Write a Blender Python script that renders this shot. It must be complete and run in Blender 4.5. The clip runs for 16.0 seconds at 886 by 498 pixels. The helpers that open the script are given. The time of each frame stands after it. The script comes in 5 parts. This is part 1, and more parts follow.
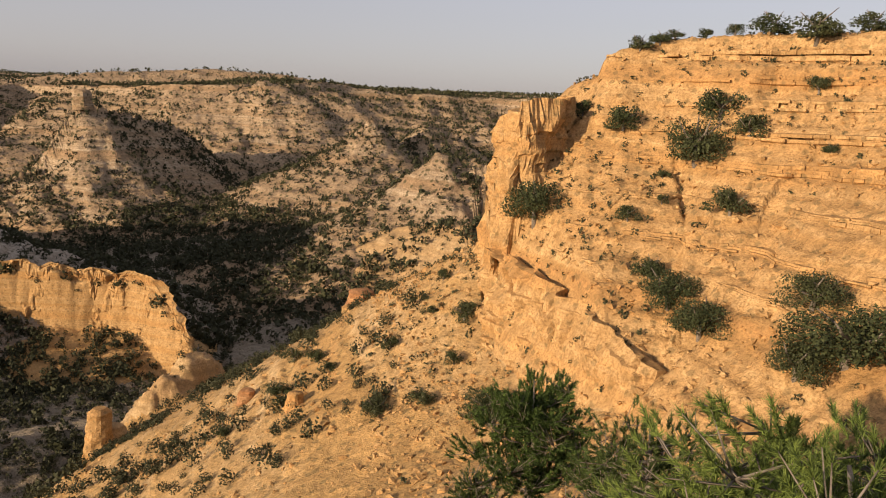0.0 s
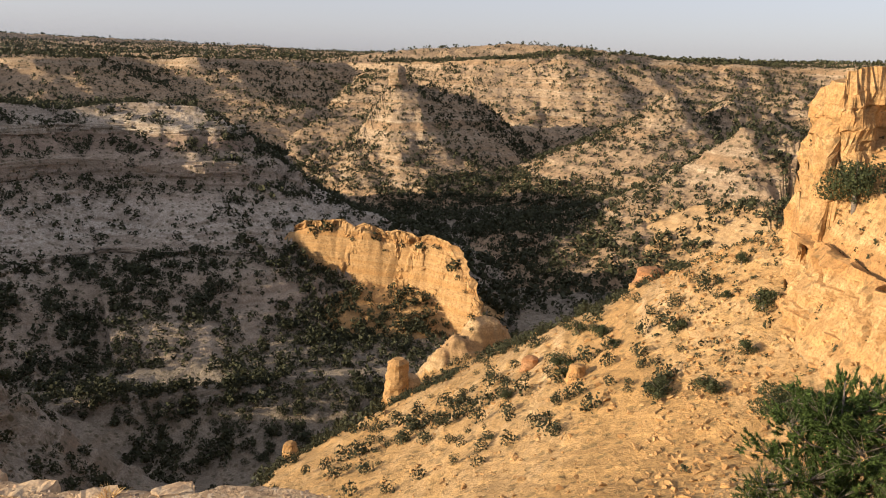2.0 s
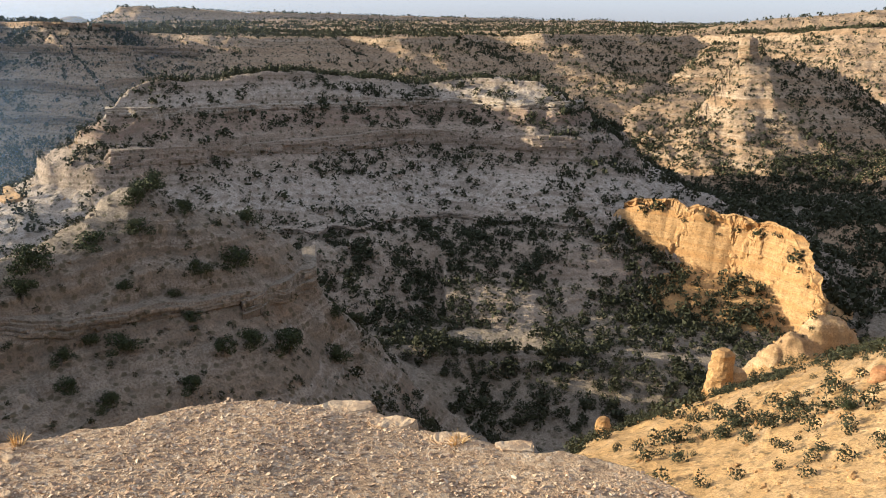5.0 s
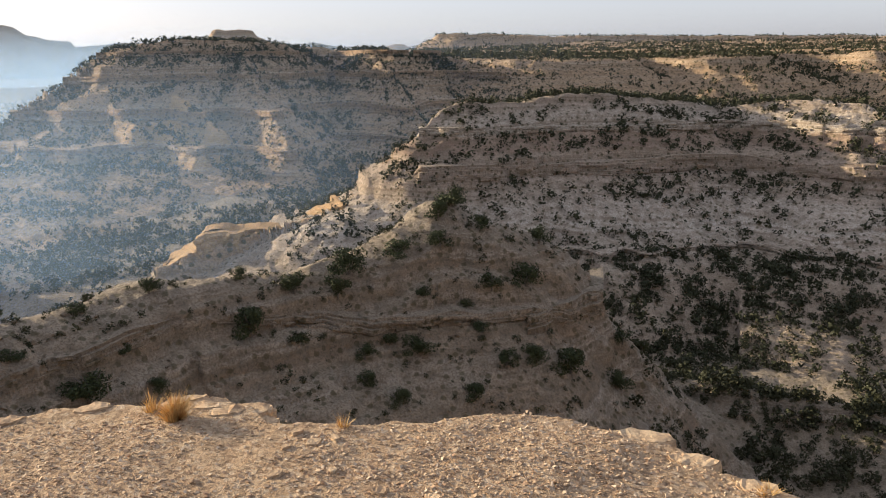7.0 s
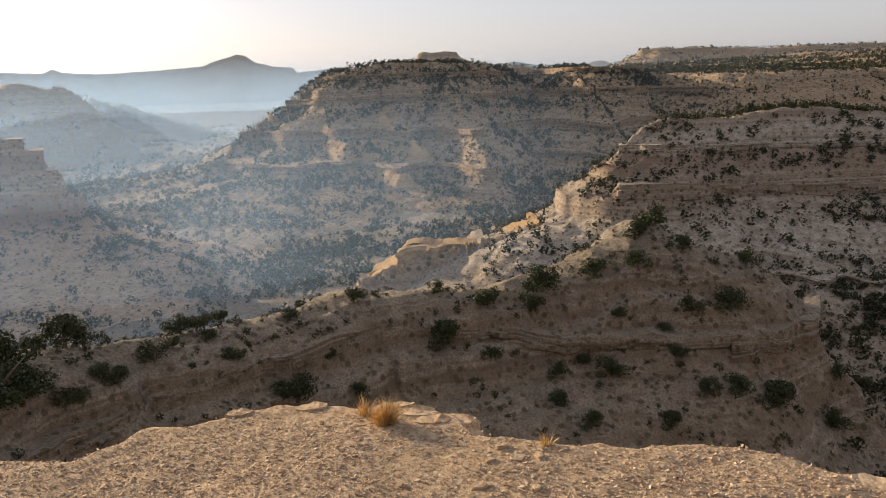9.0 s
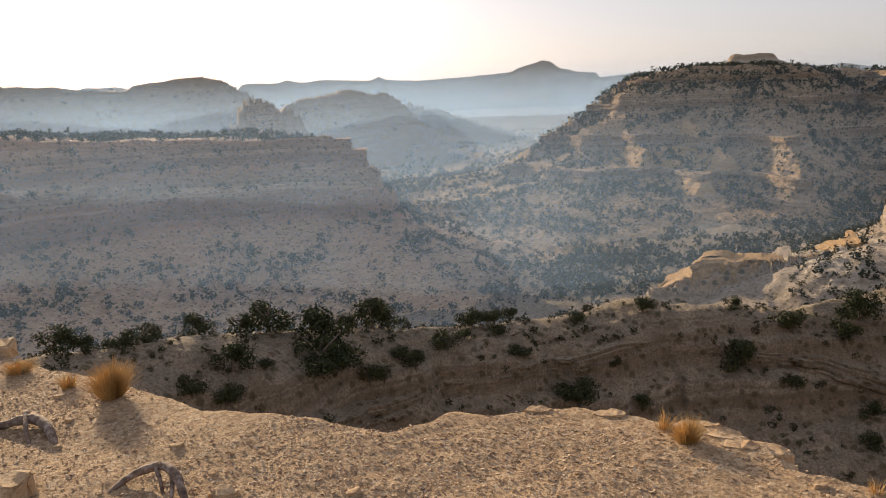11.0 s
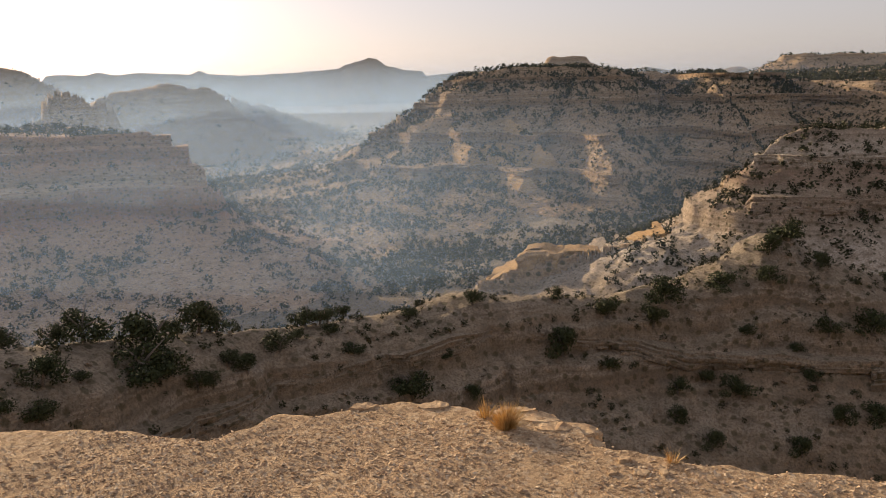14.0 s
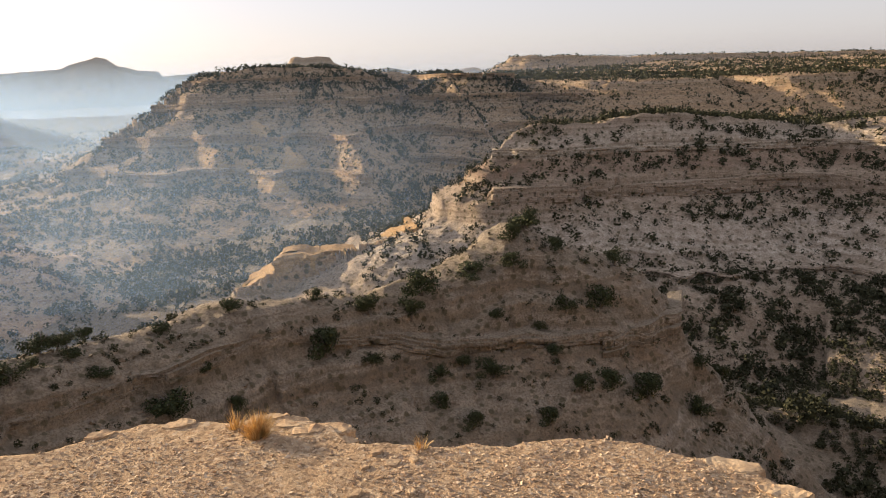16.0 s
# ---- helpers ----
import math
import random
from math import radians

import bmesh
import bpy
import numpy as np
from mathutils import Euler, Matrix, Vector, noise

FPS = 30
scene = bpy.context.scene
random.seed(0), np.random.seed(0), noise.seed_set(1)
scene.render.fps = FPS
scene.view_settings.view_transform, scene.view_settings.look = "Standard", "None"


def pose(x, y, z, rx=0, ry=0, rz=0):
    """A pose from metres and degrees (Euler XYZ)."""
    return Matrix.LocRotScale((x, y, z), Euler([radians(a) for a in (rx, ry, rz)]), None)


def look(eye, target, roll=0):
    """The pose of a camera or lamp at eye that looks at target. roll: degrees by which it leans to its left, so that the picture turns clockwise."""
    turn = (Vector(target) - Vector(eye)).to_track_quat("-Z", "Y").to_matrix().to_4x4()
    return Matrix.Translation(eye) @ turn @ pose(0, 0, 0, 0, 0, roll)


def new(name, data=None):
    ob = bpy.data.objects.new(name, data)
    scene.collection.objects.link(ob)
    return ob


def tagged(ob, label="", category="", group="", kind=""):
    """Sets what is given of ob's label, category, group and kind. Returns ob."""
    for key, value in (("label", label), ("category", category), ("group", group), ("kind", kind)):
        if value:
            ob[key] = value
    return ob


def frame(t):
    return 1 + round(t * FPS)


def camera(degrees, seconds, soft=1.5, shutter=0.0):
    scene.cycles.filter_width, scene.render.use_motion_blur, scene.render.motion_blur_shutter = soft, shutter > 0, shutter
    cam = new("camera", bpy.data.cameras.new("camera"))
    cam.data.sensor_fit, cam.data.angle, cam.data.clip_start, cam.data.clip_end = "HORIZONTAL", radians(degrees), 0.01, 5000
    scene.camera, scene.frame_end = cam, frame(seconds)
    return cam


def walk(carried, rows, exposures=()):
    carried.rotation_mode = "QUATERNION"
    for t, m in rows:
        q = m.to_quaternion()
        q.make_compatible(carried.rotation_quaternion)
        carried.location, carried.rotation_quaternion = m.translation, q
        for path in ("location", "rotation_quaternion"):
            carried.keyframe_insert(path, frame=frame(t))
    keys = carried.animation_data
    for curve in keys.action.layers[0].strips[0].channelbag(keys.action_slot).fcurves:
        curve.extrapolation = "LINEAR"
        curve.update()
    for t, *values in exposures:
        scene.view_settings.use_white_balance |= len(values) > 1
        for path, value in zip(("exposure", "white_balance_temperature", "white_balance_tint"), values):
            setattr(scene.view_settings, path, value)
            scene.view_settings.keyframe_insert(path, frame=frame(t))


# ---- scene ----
# The world's zero is the eye's height; +y is the first view's direction, angles turn to the left of it.
cam = camera(58.2, 16.0, 1.0)
PATH = [
    (0.0, -1.09, -9.88, 2.33), (0.5, 4.13, -10.00, 2.09), (1.0, 10.06, -10.59, 2.11), (1.5, 15.98, -11.68, 2.00),
    (2.0, 19.76, -12.47, 1.65), (2.5, 23.01, -12.85, 1.21), (3.0, 26.62, -13.24, 1.28), (3.2, 28.26, -13.46, 1.35),
    (5.3, 47.42, -14.57, 0.40), (5.5, 50.28, -14.44, 0.29), (6.0, 56.30, -13.69, -0.21), (6.5, 60.55, -13.25, -0.12),
    (7.0, 64.72, -13.16, -0.37), (7.5, 69.48, -12.98, -1.04), (8.0, 72.56, -12.84, -1.61), (8.5, 75.23, -12.43, -1.71),
    (9.0, 78.99, -11.66, -1.76), (9.5, 83.05, -11.19, -2.25), (10.0, 88.57, -10.91, -2.83), (10.2, 90.66, -10.76, -2.60),
    (11.3, 102.2, -10.60, -1.50), (12.3, 103.62, -10.46, -0.89), (12.5, 102.61, -10.31, -0.84), (13.0, 96.92, -10.25, -0.55),
    (13.5, 90.64, -10.66, -0.65), (14.0, 87.79, -11.17, -1.04), (14.5, 85.65, -11.36, -1.24), (15.0, 82.65, -11.65, -1.41),
    (15.5, 76.33, -11.63, -1.23), (16.0, 70.08, -11.51, -1.44)]
ARM = 0.25  # the camera is held this far in front of the turning body


def held(yaw, pitch, roll):
    a, p = radians(yaw), radians(pitch)
    eye = Vector((-math.sin(a) * ARM, math.cos(a) * ARM, 0))
    ahead = Vector((-math.sin(a) * math.cos(p), math.cos(a) * math.cos(p), math.sin(p)))
    return look(eye, eye + ahead, roll)


walk(cam, [(t, held(*turn)) for t, *turn in PATH],
     [(0.0, 0.44, 6400, 13), (1.5, 0.68, 6100, 11), (3.0, 0.98, 5650, 8), (5.5, 1.12, 5400, 6), (7.0, 0.96, 5750, 8), (9.0, 0.72, 6150, 10), (10.2, 0.6, 6250, 11),
      (12.5, 0.4, 6400, 12), (13.0, 0.3, 6550, 13), (13.5, 0.38, 6600, 14), (14.5, 0.68, 6500, 13), (16.0, 0.95, 6350, 12)])

# ---- light ----
SUN_AZ, SUN_EL = 129.0, 12.8
sun_way = Vector((-math.sin(radians(SUN_AZ)) * math.cos(radians(SUN_EL)), math.cos(radians(SUN_AZ)) * math.cos(radians(SUN_EL)), math.sin(radians(SUN_EL))))
world = bpy.data.worlds.new("world")
scene.world = world
world.use_nodes = True
nt = world.node_tree
sky = nt.nodes.new("ShaderNodeTexSky")
sky.sky_type, sky.sun_disc = "NISHITA", False
sky.sun_elevation, sky.sun_rotation = radians(SUN_EL), radians(-SUN_AZ)
sky.air_density, sky.dust_density, sky.ozone_density = 1.0, 1.7, 1.5
haze_tint = nt.nodes.new("ShaderNodeHueSaturation")
haze_tint.inputs["Saturation"].default_value = 0.72
nt.links.new(sky.outputs[0], haze_tint.inputs["Color"])
warm_dust = nt.nodes.new("ShaderNodeMix")
warm_dust.data_type, warm_dust.blend_type = "RGBA", "MULTIPLY"
warm_dust.inputs[0].default_value, warm_dust.inputs[7].default_value = 1.0, (1.03, 0.965, 1.05, 1)
nt.links.new(haze_tint.outputs[0], warm_dust.inputs[6])
thick_air = nt.nodes.new("ShaderNodeMix")  # dusty air evens the sky out
thick_air.data_type = "RGBA"
thick_air.inputs[0].default_value, thick_air.inputs[7].default_value = 0.58, (3.2, 2.95, 2.9, 1)
nt.links.new(warm_dust.outputs[2], thick_air.inputs[6])
nt.links.new(thick_air.outputs[2], nt.nodes["Background"].inputs[0])
nt.nodes["Background"].inputs[1].default_value = 0.12
sun = new("sun", bpy.data.lights.new("sun", "SUN"))
sun.data.energy, sun.data.angle, sun.data.color = 5.0, radians(0.6), (1.0, 0.76, 0.48)
sun.matrix_world = look((0, 0, 200), Vector((0, 0, 200)) - sun_way)


# ---- materials ----
def material(name):
    m = bpy.data.materials.new(name)
    m.use_nodes = True
    return m, m.node_tree.nodes, m.node_tree.links, m.node_tree.nodes["Principled BSDF"]


def tex_noise(nodes, links, vec, scale, detail=4.0, rough=0.55):
    n = nodes.new("ShaderNodeTexNoise")
    n.inputs["Scale"].default_value, n.inputs["Detail"].default_value, n.inputs["Roughness"].default_value = scale, detail, rough
    links.new(vec, n.inputs["Vector"])
    return n.outputs["Fac"]


def ramp(nodes, links, fac, *stops):
    r = nodes.new("ShaderNodeValToRGB")
    e = r.color_ramp.elements
    while len(e) < len(stops):
        e.new(0.5)
    for el, (p, c) in zip(e, stops):
        el.position, el.color = p, (*c, 1) if len(c) == 3 else c
    links.new(fac, r.inputs[0])
    return r.outputs[0]


def mix(nodes, links, fac, a, b, kind="MIX"):
    n = nodes.new("ShaderNodeMix")
    n.data_type, n.blend_type = "RGBA", kind
    for sock, v in ((n.inputs[0], fac), (n.inputs[6], a), (n.inputs[7], b)):
        if isinstance(v, (int, float)):
            sock.default_value = v
        elif isinstance(v, tuple):
            sock.default_value = (*v, 1)
        else:
            links.new(v, sock)
    return n.outputs[2]


def math_node(nodes, links, op, a, b=0.0):
    n = nodes.new("ShaderNodeMath")
    n.operation = op
    for sock, v in zip(n.inputs, (a, b)):
        if isinstance(v, (int, float)):
            sock.default_value = v
        else:
            links.new(v, sock)
    return n.outputs[0]


def rock_material(name, soil, rock, pale, red, grain=1.0, bump=0.6, scrub=0.35, layer=5.0, bands=(), lines=0.75):
    """Bedded sandstone with sandy soil on the gentle ground. grain: size of its finest relief, in metres; layer: thickness of the beds."""
    m, nodes, links, bsdf = material(name)
    geo = nodes.new("ShaderNodeNewGeometry")
    sep = nodes.new("ShaderNodeSeparateXYZ")
    links.new(geo.outputs["Position"], sep.inputs[0])
    nor = nodes.new("ShaderNodeSeparateXYZ")
    links.new(geo.outputs["Normal"], nor.inputs[0])
    pos = geo.outputs["Position"]
    big = tex_noise(nodes, links, pos, 0.12 / layer, 5)
    mid = tex_noise(nodes, links, pos, 0.4 / grain, 6, 0.62)
    fine = tex_noise(nodes, links, pos, 2.6 / grain, 5, 0.7)
    # beds: the height, a little warped, read as layers
    z = math_node(nodes, links, "ADD", sep.outputs[2], math_node(nodes, links, "ADD", math_node(nodes, links, "MULTIPLY", big, layer * 1.5), math_node(nodes, links, "MULTIPLY", mid, layer * 0.3)))
    comb = nodes.new("ShaderNodeCombineXYZ")
    links.new(math_node(nodes, links, "MULTIPLY", z, 1.0), comb.inputs[2])
    beds = tex_noise(nodes, links, comb.outputs[0], 0.55 / layer, 3, 0.6)
    thin = tex_noise(nodes, links, comb.outputs[0], 4.0 / layer, 4, 0.7)
    c = ramp(nodes, links, beds, (0.32, red), (0.43, rock), (0.52, pale), (0.58, rock), (0.66, red), (0.74, rock))
    if bands:  # known beds, from 80 m below the viewer to 20 m above
        zz = math_node(nodes, links, "DIVIDE", math_node(nodes, links, "ADD", math_node(nodes, links, "ADD", sep.outputs[2], math_node(nodes, links, "MULTIPLY", math_node(nodes, links, "SUBTRACT", big, 0.5), 7.0)), math_node(nodes, links, "ADD", math_node(nodes, links, "MULTIPLY", mid, 2.5), 78.7)), 100.0)
        c = mix(nodes, links, 0.85, c, ramp(nodes, links, zz, *[((h + 80) / 100, col) for h, col in bands]))
    flat = ramp(nodes, links, math_node(nodes, links, "ADD", nor.outputs[2], math_node(nodes, links, "MULTIPLY", math_node(nodes, links, "SUBTRACT", mid, 0.5), 0.5)), (0.70, (0, 0, 0)), (0.95, (1, 1, 1)))
    c = mix(nodes, links, math_node(nodes, links, "MULTIPLY", math_node(nodes, links, "SUBTRACT", 1.0, math_node(nodes, links, "MULTIPLY", flat, 0.8)), ramp(nodes, links, thin, (0.40, (lines,) * 3), (0.56, (0.0, 0.0, 0.0)))), c, tuple(v * 0.5 for v in rock))
    c = mix(nodes, links, math_node(nodes, links, "MULTIPLY", flat, 0.22 if bands else 0.85), c, soil)
    c = mix(nodes, links, ramp(nodes, links, mid, (0.34, (0.68, 0.68, 0.68)), (0.60, (0, 0, 0))), c, tuple(v * 0.5 for v in soil))
    c = mix(nodes, links, ramp(nodes, links, fine, (0.38, (0.75, 0.75, 0.75)), (0.55, (0, 0, 0))), c, tuple(v * 0.42 for v in rock))
    if scrub:
        dots = nodes.new("ShaderNodeTexVoronoi")
        dots.inputs["Scale"].default_value = 0.55 / grain
        links.new(pos, dots.inputs["Vector"])
        spot = ramp(nodes, links, math_node(nodes, links, "ADD", dots.outputs["Distance"], math_node(nodes, links, "MULTIPLY", fine, 0.2)), (0.32, (scrub,) * 3), (0.44, (0, 0, 0)))
        c = mix(nodes, links, spot, c, (0.085, 0.075, 0.04))
    links.new(c, bsdf.inputs["Base Color"])
    bsdf.inputs["Roughness"].default_value = 0.95
    bsdf.inputs["Specular IOR Level"].default_value = 0.15
    height = math_node(nodes, links, "ADD", math_node(nodes, links, "MULTIPLY", mid, 1.5), math_node(nodes, links, "ADD", math_node(nodes, links, "MULTIPLY", fine, 0.5), math_node(nodes, links, "MULTIPLY", thin, 0.6)))
    b = nodes.new("ShaderNodeBump")
    b.inputs["Strength"].default_value, b.inputs["Distance"].default_value = bump, grain * 0.7
    links.new(height, b.inputs["Height"])
    links.new(b.outputs[0], bsdf.inputs["Normal"])
    return m


GOLD = rock_material("golden sandstone", (0.52, 0.31, 0.125), (0.54, 0.32, 0.13), (0.58, 0.39, 0.19), (0.46, 0.24, 0.09), 0.35, 0.6, 0.4, 1.6, (), 0.4)
SLOPE = rock_material("golden sand and slickrock", (0.55, 0.34, 0.13), (0.56, 0.37, 0.17), (0.66, 0.50, 0.30), (0.49, 0.27, 0.10), 0.4, 0.7, 0.5, 3.2, (), 0.45)
# Also lends a sunlit tone to the knobs, crags and rock tongue.
PALE_GOLD = rock_material("pale golden sandstone, sunlit tone", (0.52, 0.34, 0.165), (0.53, 0.36, 0.18), (0.60, 0.45, 0.26), (0.5, 0.32, 0.17), 0.5, 0.5, 0.2, 3.0)
# Toned darker and greyer, so shade sits in the ridge and gully colour.
TAN = rock_material("tan sandstone toned for shade", (0.33, 0.275, 0.20), (0.30, 0.24, 0.17), (0.42, 0.365, 0.29), (0.265, 0.185, 0.125), 0.7, 0.9, 0.7, 3.0)
MESA = rock_material("bedded mesa rock", (0.46, 0.38, 0.26), (0.44, 0.33, 0.23), (0.56, 0.49, 0.38), (0.38, 0.24, 0.16), 0.8, 0.9, 0.75, 4.0,
                     [(-66, (0.342, 0.284, 0.225)), (-50, (0.418, 0.344, 0.268)), (-45, (0.506, 0.447, 0.373)), (-43, (0.647, 0.590, 0.506)), (-36, (0.621, 0.555, 0.471)), (-33, (0.510, 0.426, 0.342)), (-29, (0.452, 0.370, 0.303)), (-24, (0.447, 0.356, 0.273)), (-22.5, (0.331, 0.232, 0.181)), (-19.5, (0.406, 0.289, 0.215)), (-18.5, (0.643, 0.576, 0.476)), (-13, (0.580, 0.496, 0.405)), (-11, (0.412, 0.321, 0.246)), (-8, (0.518, 0.426, 0.336))])
LEFT = rock_material("red bedded mesa rock", (0.58, 0.39, 0.24), (0.54, 0.33, 0.20), (0.66, 0.50, 0.33), (0.46, 0.22, 0.12), 1.0, 0.9, 0.75, 4.0,
                     [(-66, (0.66, 0.53, 0.36)), (-53, (0.66, 0.47, 0.31)), (-46, (0.54, 0.34, 0.21)), (-43.5, (0.36, 0.15, 0.09)), (-34, (0.42, 0.20, 0.11)), (-32, (0.66, 0.54, 0.37)), (-27, (0.66, 0.46, 0.30)), (-25, (0.38, 0.18, 0.10)), (-19, (0.44, 0.22, 0.12)), (-17, (0.61, 0.40, 0.25)), (-11, (0.49, 0.28, 0.17))])
PALE = rock_material("pale sandstone", (0.435, 0.305, 0.18), (0.445, 0.315, 0.19), (0.555, 0.455, 0.33), (0.365, 0.23, 0.135), 1.4, 0.9, 0.9, 5.0, (), 0.8)


# ---- noise ----
TABLE = np.random.RandomState(7).rand(256, 256)


def lattice(x, y):
    xi, yi = np.floor(x).astype(int), np.floor(y).astype(int)
    u, v = x - xi, y - yi
    u, v = u * u * u * (u * (u * 6 - 15) + 10), v * v * v * (v * (v * 6 - 15) + 10)
    a, b, c, d = TABLE[xi % 256, yi % 256], TABLE[(xi + 1) % 256, yi % 256], TABLE[xi % 256, (yi + 1) % 256], TABLE[(xi + 1) % 256, (yi + 1) % 256]
    return (a + (b - a) * u) * (1 - v) + (c + (d - c) * u) * v - 0.5


def fbm(x, y, size, octaves=4, gain=0.5):
    total, amp, f = 0.0, 1.0, 1.0 / size
    for n in range(octaves):
        total = total + amp * lattice(x * f + 17.3 * n, y * f - 9.1 * n)
        amp, f = amp * gain, f * 2.03
    return total


def ridged(x, y, size, octaves=3):
    total, amp, f = 0.0, 1.0, 1.0 / size
    for n in range(octaves):
        total = total + amp * (0.5 - 2 * np.abs(lattice(x * f + 31.7 * n, y * f + 5.3 * n)))
        amp, f = amp * 0.5, f * 2.1
    return total


# ---- landforms ----
def polar(az, r):
    return -r * np.sin(np.radians(az)), r * np.cos(np.radians(az))


def terrace(z, period, sharp, shift=0.0):
    """Steps in the height: hard beds stand steep, soft ones lie flat."""
    f = z / period + shift
    n = np.floor(f)
    u = f - n
    s = np.where(u < 0.5, 0.5 * (2 * u) ** sharp, 1 - 0.5 * (2 - 2 * u) ** sharp)
    return (n + s - shift) * period


class Landform:
    """A rim or crest line of (angle, distance, height), with the fall of the ground away from it as (distance, drop) pairs."""

    def __init__(self, name, label, category, mat, line, fall, closed=False, gully=4.0, size=30.0, warp=3.0, crown=0.0, crown_to=0.0, step=0.0, sharp=2.0, flute=0.0, cut=None, bent=False):
        self.name, self.label, self.category, self.mat = name, label, category, mat
        line = np.array(line, float)
        self.x, self.y = polar(line[:, 0], line[:, 1])
        self.z, self.closed = line[:, 2], closed
        self.fall = np.array(fall, float)
        self.gully, self.size, self.warp, self.crown, self.crown_to, self.step, self.sharp, self.flute, self.cut = gully, size, warp, crown, crown_to, step, sharp, flute, cut
        self.bend = None
        if bent:  # the top is a sheet bent smoothly through all the points of the line
            p = np.stack([self.x, self.y], 1) / 50
            d2 = ((p[:, None] - p[None]) ** 2).sum(-1)
            q = np.concatenate([np.ones((len(p), 1)), p], 1)
            a = np.block([[d2 * np.log(d2 + 1e-9) + 0.02 * np.eye(len(p)), q], [q.T, np.zeros((3, 3))]])
            self.bend = p, np.linalg.solve(a, np.concatenate([self.z, np.zeros(3)]))
        self.skirt = max(0.5, (self.fall[-1, 1] - self.fall[-2, 1]) / (self.fall[-1, 0] - self.fall[-2, 0]))
        self.seed = sum(map(ord, name)) % 97 * 13.0

    def nearest(self, x, y):
        """The distance to the line, and whether a place lies inside it."""
        best, inside, n = np.full(x.shape, 1e9), np.zeros(x.shape, bool), len(self.x)
        for i in range(n if self.closed else n - 1):
            j = (i + 1) % n
            ax, ay, bx, by = self.x[i], self.y[i], self.x[j], self.y[j]
            ex, ey = bx - ax, by - ay
            u = np.clip(((x - ax) * ex + (y - ay) * ey) / (ex * ex + ey * ey), 0, 1)
            best = np.minimum(best, (x - ax - u * ex) ** 2 + (y - ay - u * ey) ** 2)
            if self.closed:
                inside ^= ((ay > y) != (by > y)) & (x < ex * (y - ay) / (by - ay + 1e-12) + ax)
        return np.sqrt(best), inside

    def height(self, X, Y, below):
        """The height of this form; left at -500 where it surely lies under the heights below."""
        out = np.full(X.shape, -500.0)
        reach = self.fall[-1, 0] + 30 + self.gully * 2
        near = (X > self.x.min() - reach) & (X < self.x.max() + reach) & (Y > self.y.min() - reach) & (Y < self.y.max() + reach)
        if not near.any():
            return out
        x, y = X[near], Y[near]
        s = self.seed
        plain, inner = self.nearest(x, y)
        slack = self.warp * 0.95 + self.gully * 2.4 + self.flute * 1.4
        most = self.z.max() - np.interp(plain - slack, self.fall[:, 0], self.fall[:, 1]) + self.step + 2.0
        most = np.where(plain - slack > self.fall[-1, 0], most - (plain - slack - self.fall[-1, 0]) * self.skirt, most)
        most = np.where(inner | (plain < slack), self.z.max() + self.crown_to + self.step + 3.0, most)
        near[near] = most > below[near]
        if not near.any():
            return out
        x, y = X[near], Y[near]
        wx = x + self.warp * fbm(x + s, y, self.size * 0.7, 3)
        wy = y + self.warp * fbm(x, y + s + 50, self.size * 0.7, 3)
        n = len(self.x)
        best, top, weight = np.full(x.shape, 1e9), np.zeros(x.shape), np.zeros(x.shape)
        rx, ry = np.zeros(x.shape), np.zeros(x.shape)
        inside = np.zeros(x.shape, bool)
        for i in range(n if self.closed else n - 1):
            j = (i + 1) % n
            ax, ay, bx, by = self.x[i], self.y[i], self.x[j], self.y[j]
            ex, ey = bx - ax, by - ay
            u = np.clip(((wx - ax) * ex + (wy - ay) * ey) / (ex * ex + ey * ey), 0, 1)
            d2 = (wx - ax - u * ex) ** 2 + (wy - ay - u * ey) ** 2
            w = 1 / (d2 + 0.5) ** 2
            top += w * (self.z[i] + u * (self.z[j] - self.z[i]))
            weight += w
            rx, ry = np.where(d2 < best, ax + u * ex, rx), np.where(d2 < best, ay + u * ey, ry)
            best = np.minimum(best, d2)
            if self.closed:
                inside ^= ((ay > wy) != (by > wy)) & (wx < ex * (wy - ay) / (by - ay + 1e-12) + ax)
        d, top = np.sqrt(best), top / weight
        if self.bend is not None:
            p, k = self.bend
            u, v = wx / 50, wy / 50
            sheet = k[-3] + k[-2] * u + k[-1] * v
            for (px, py), c in zip(p, k):
                d2 = (u - px) ** 2 + (v - py) ** 2
                sheet = sheet + c * d2 * np.log(d2 + 1e-9)
            top = np.where(inside, sheet, top)
        # gullies and ribs run down from the rim; a looser noise breaks them up
        ax, ay = rx * 0.65 + x * 0.35, ry * 0.65 + y * 0.35
        g = self.gully * 1.1 * ridged(ax + s, ay - s, self.size, 4) * np.clip(d / (self.gully * 5 + 1), 0, 1.4)
        g = g + self.gully * 0.55 * fbm(x - s, y, self.size * 0.55, 4, 0.55) * np.clip(d / (self.gully + 1), 0, 1)
        if self.flute:
            g = g + self.flute * 1.3 * fbm(ax, ay + s, self.flute * 6, 4, 0.6) * np.clip(d, 0, 1)
        out_d = np.maximum(d + g, 0)
        z = top - np.interp(out_d, self.fall[:, 0], self.fall[:, 1])
        z = np.where(out_d > self.fall[-1, 0], z - (out_d - self.fall[-1, 0]) * self.skirt, z)
        if self.closed:
            z = np.where(inside, top + np.minimum(d * self.crown, self.crown_to) + 0.6 * fbm(x, y, self.size * 0.6, 3) * min(self.size / 20, 2), z)
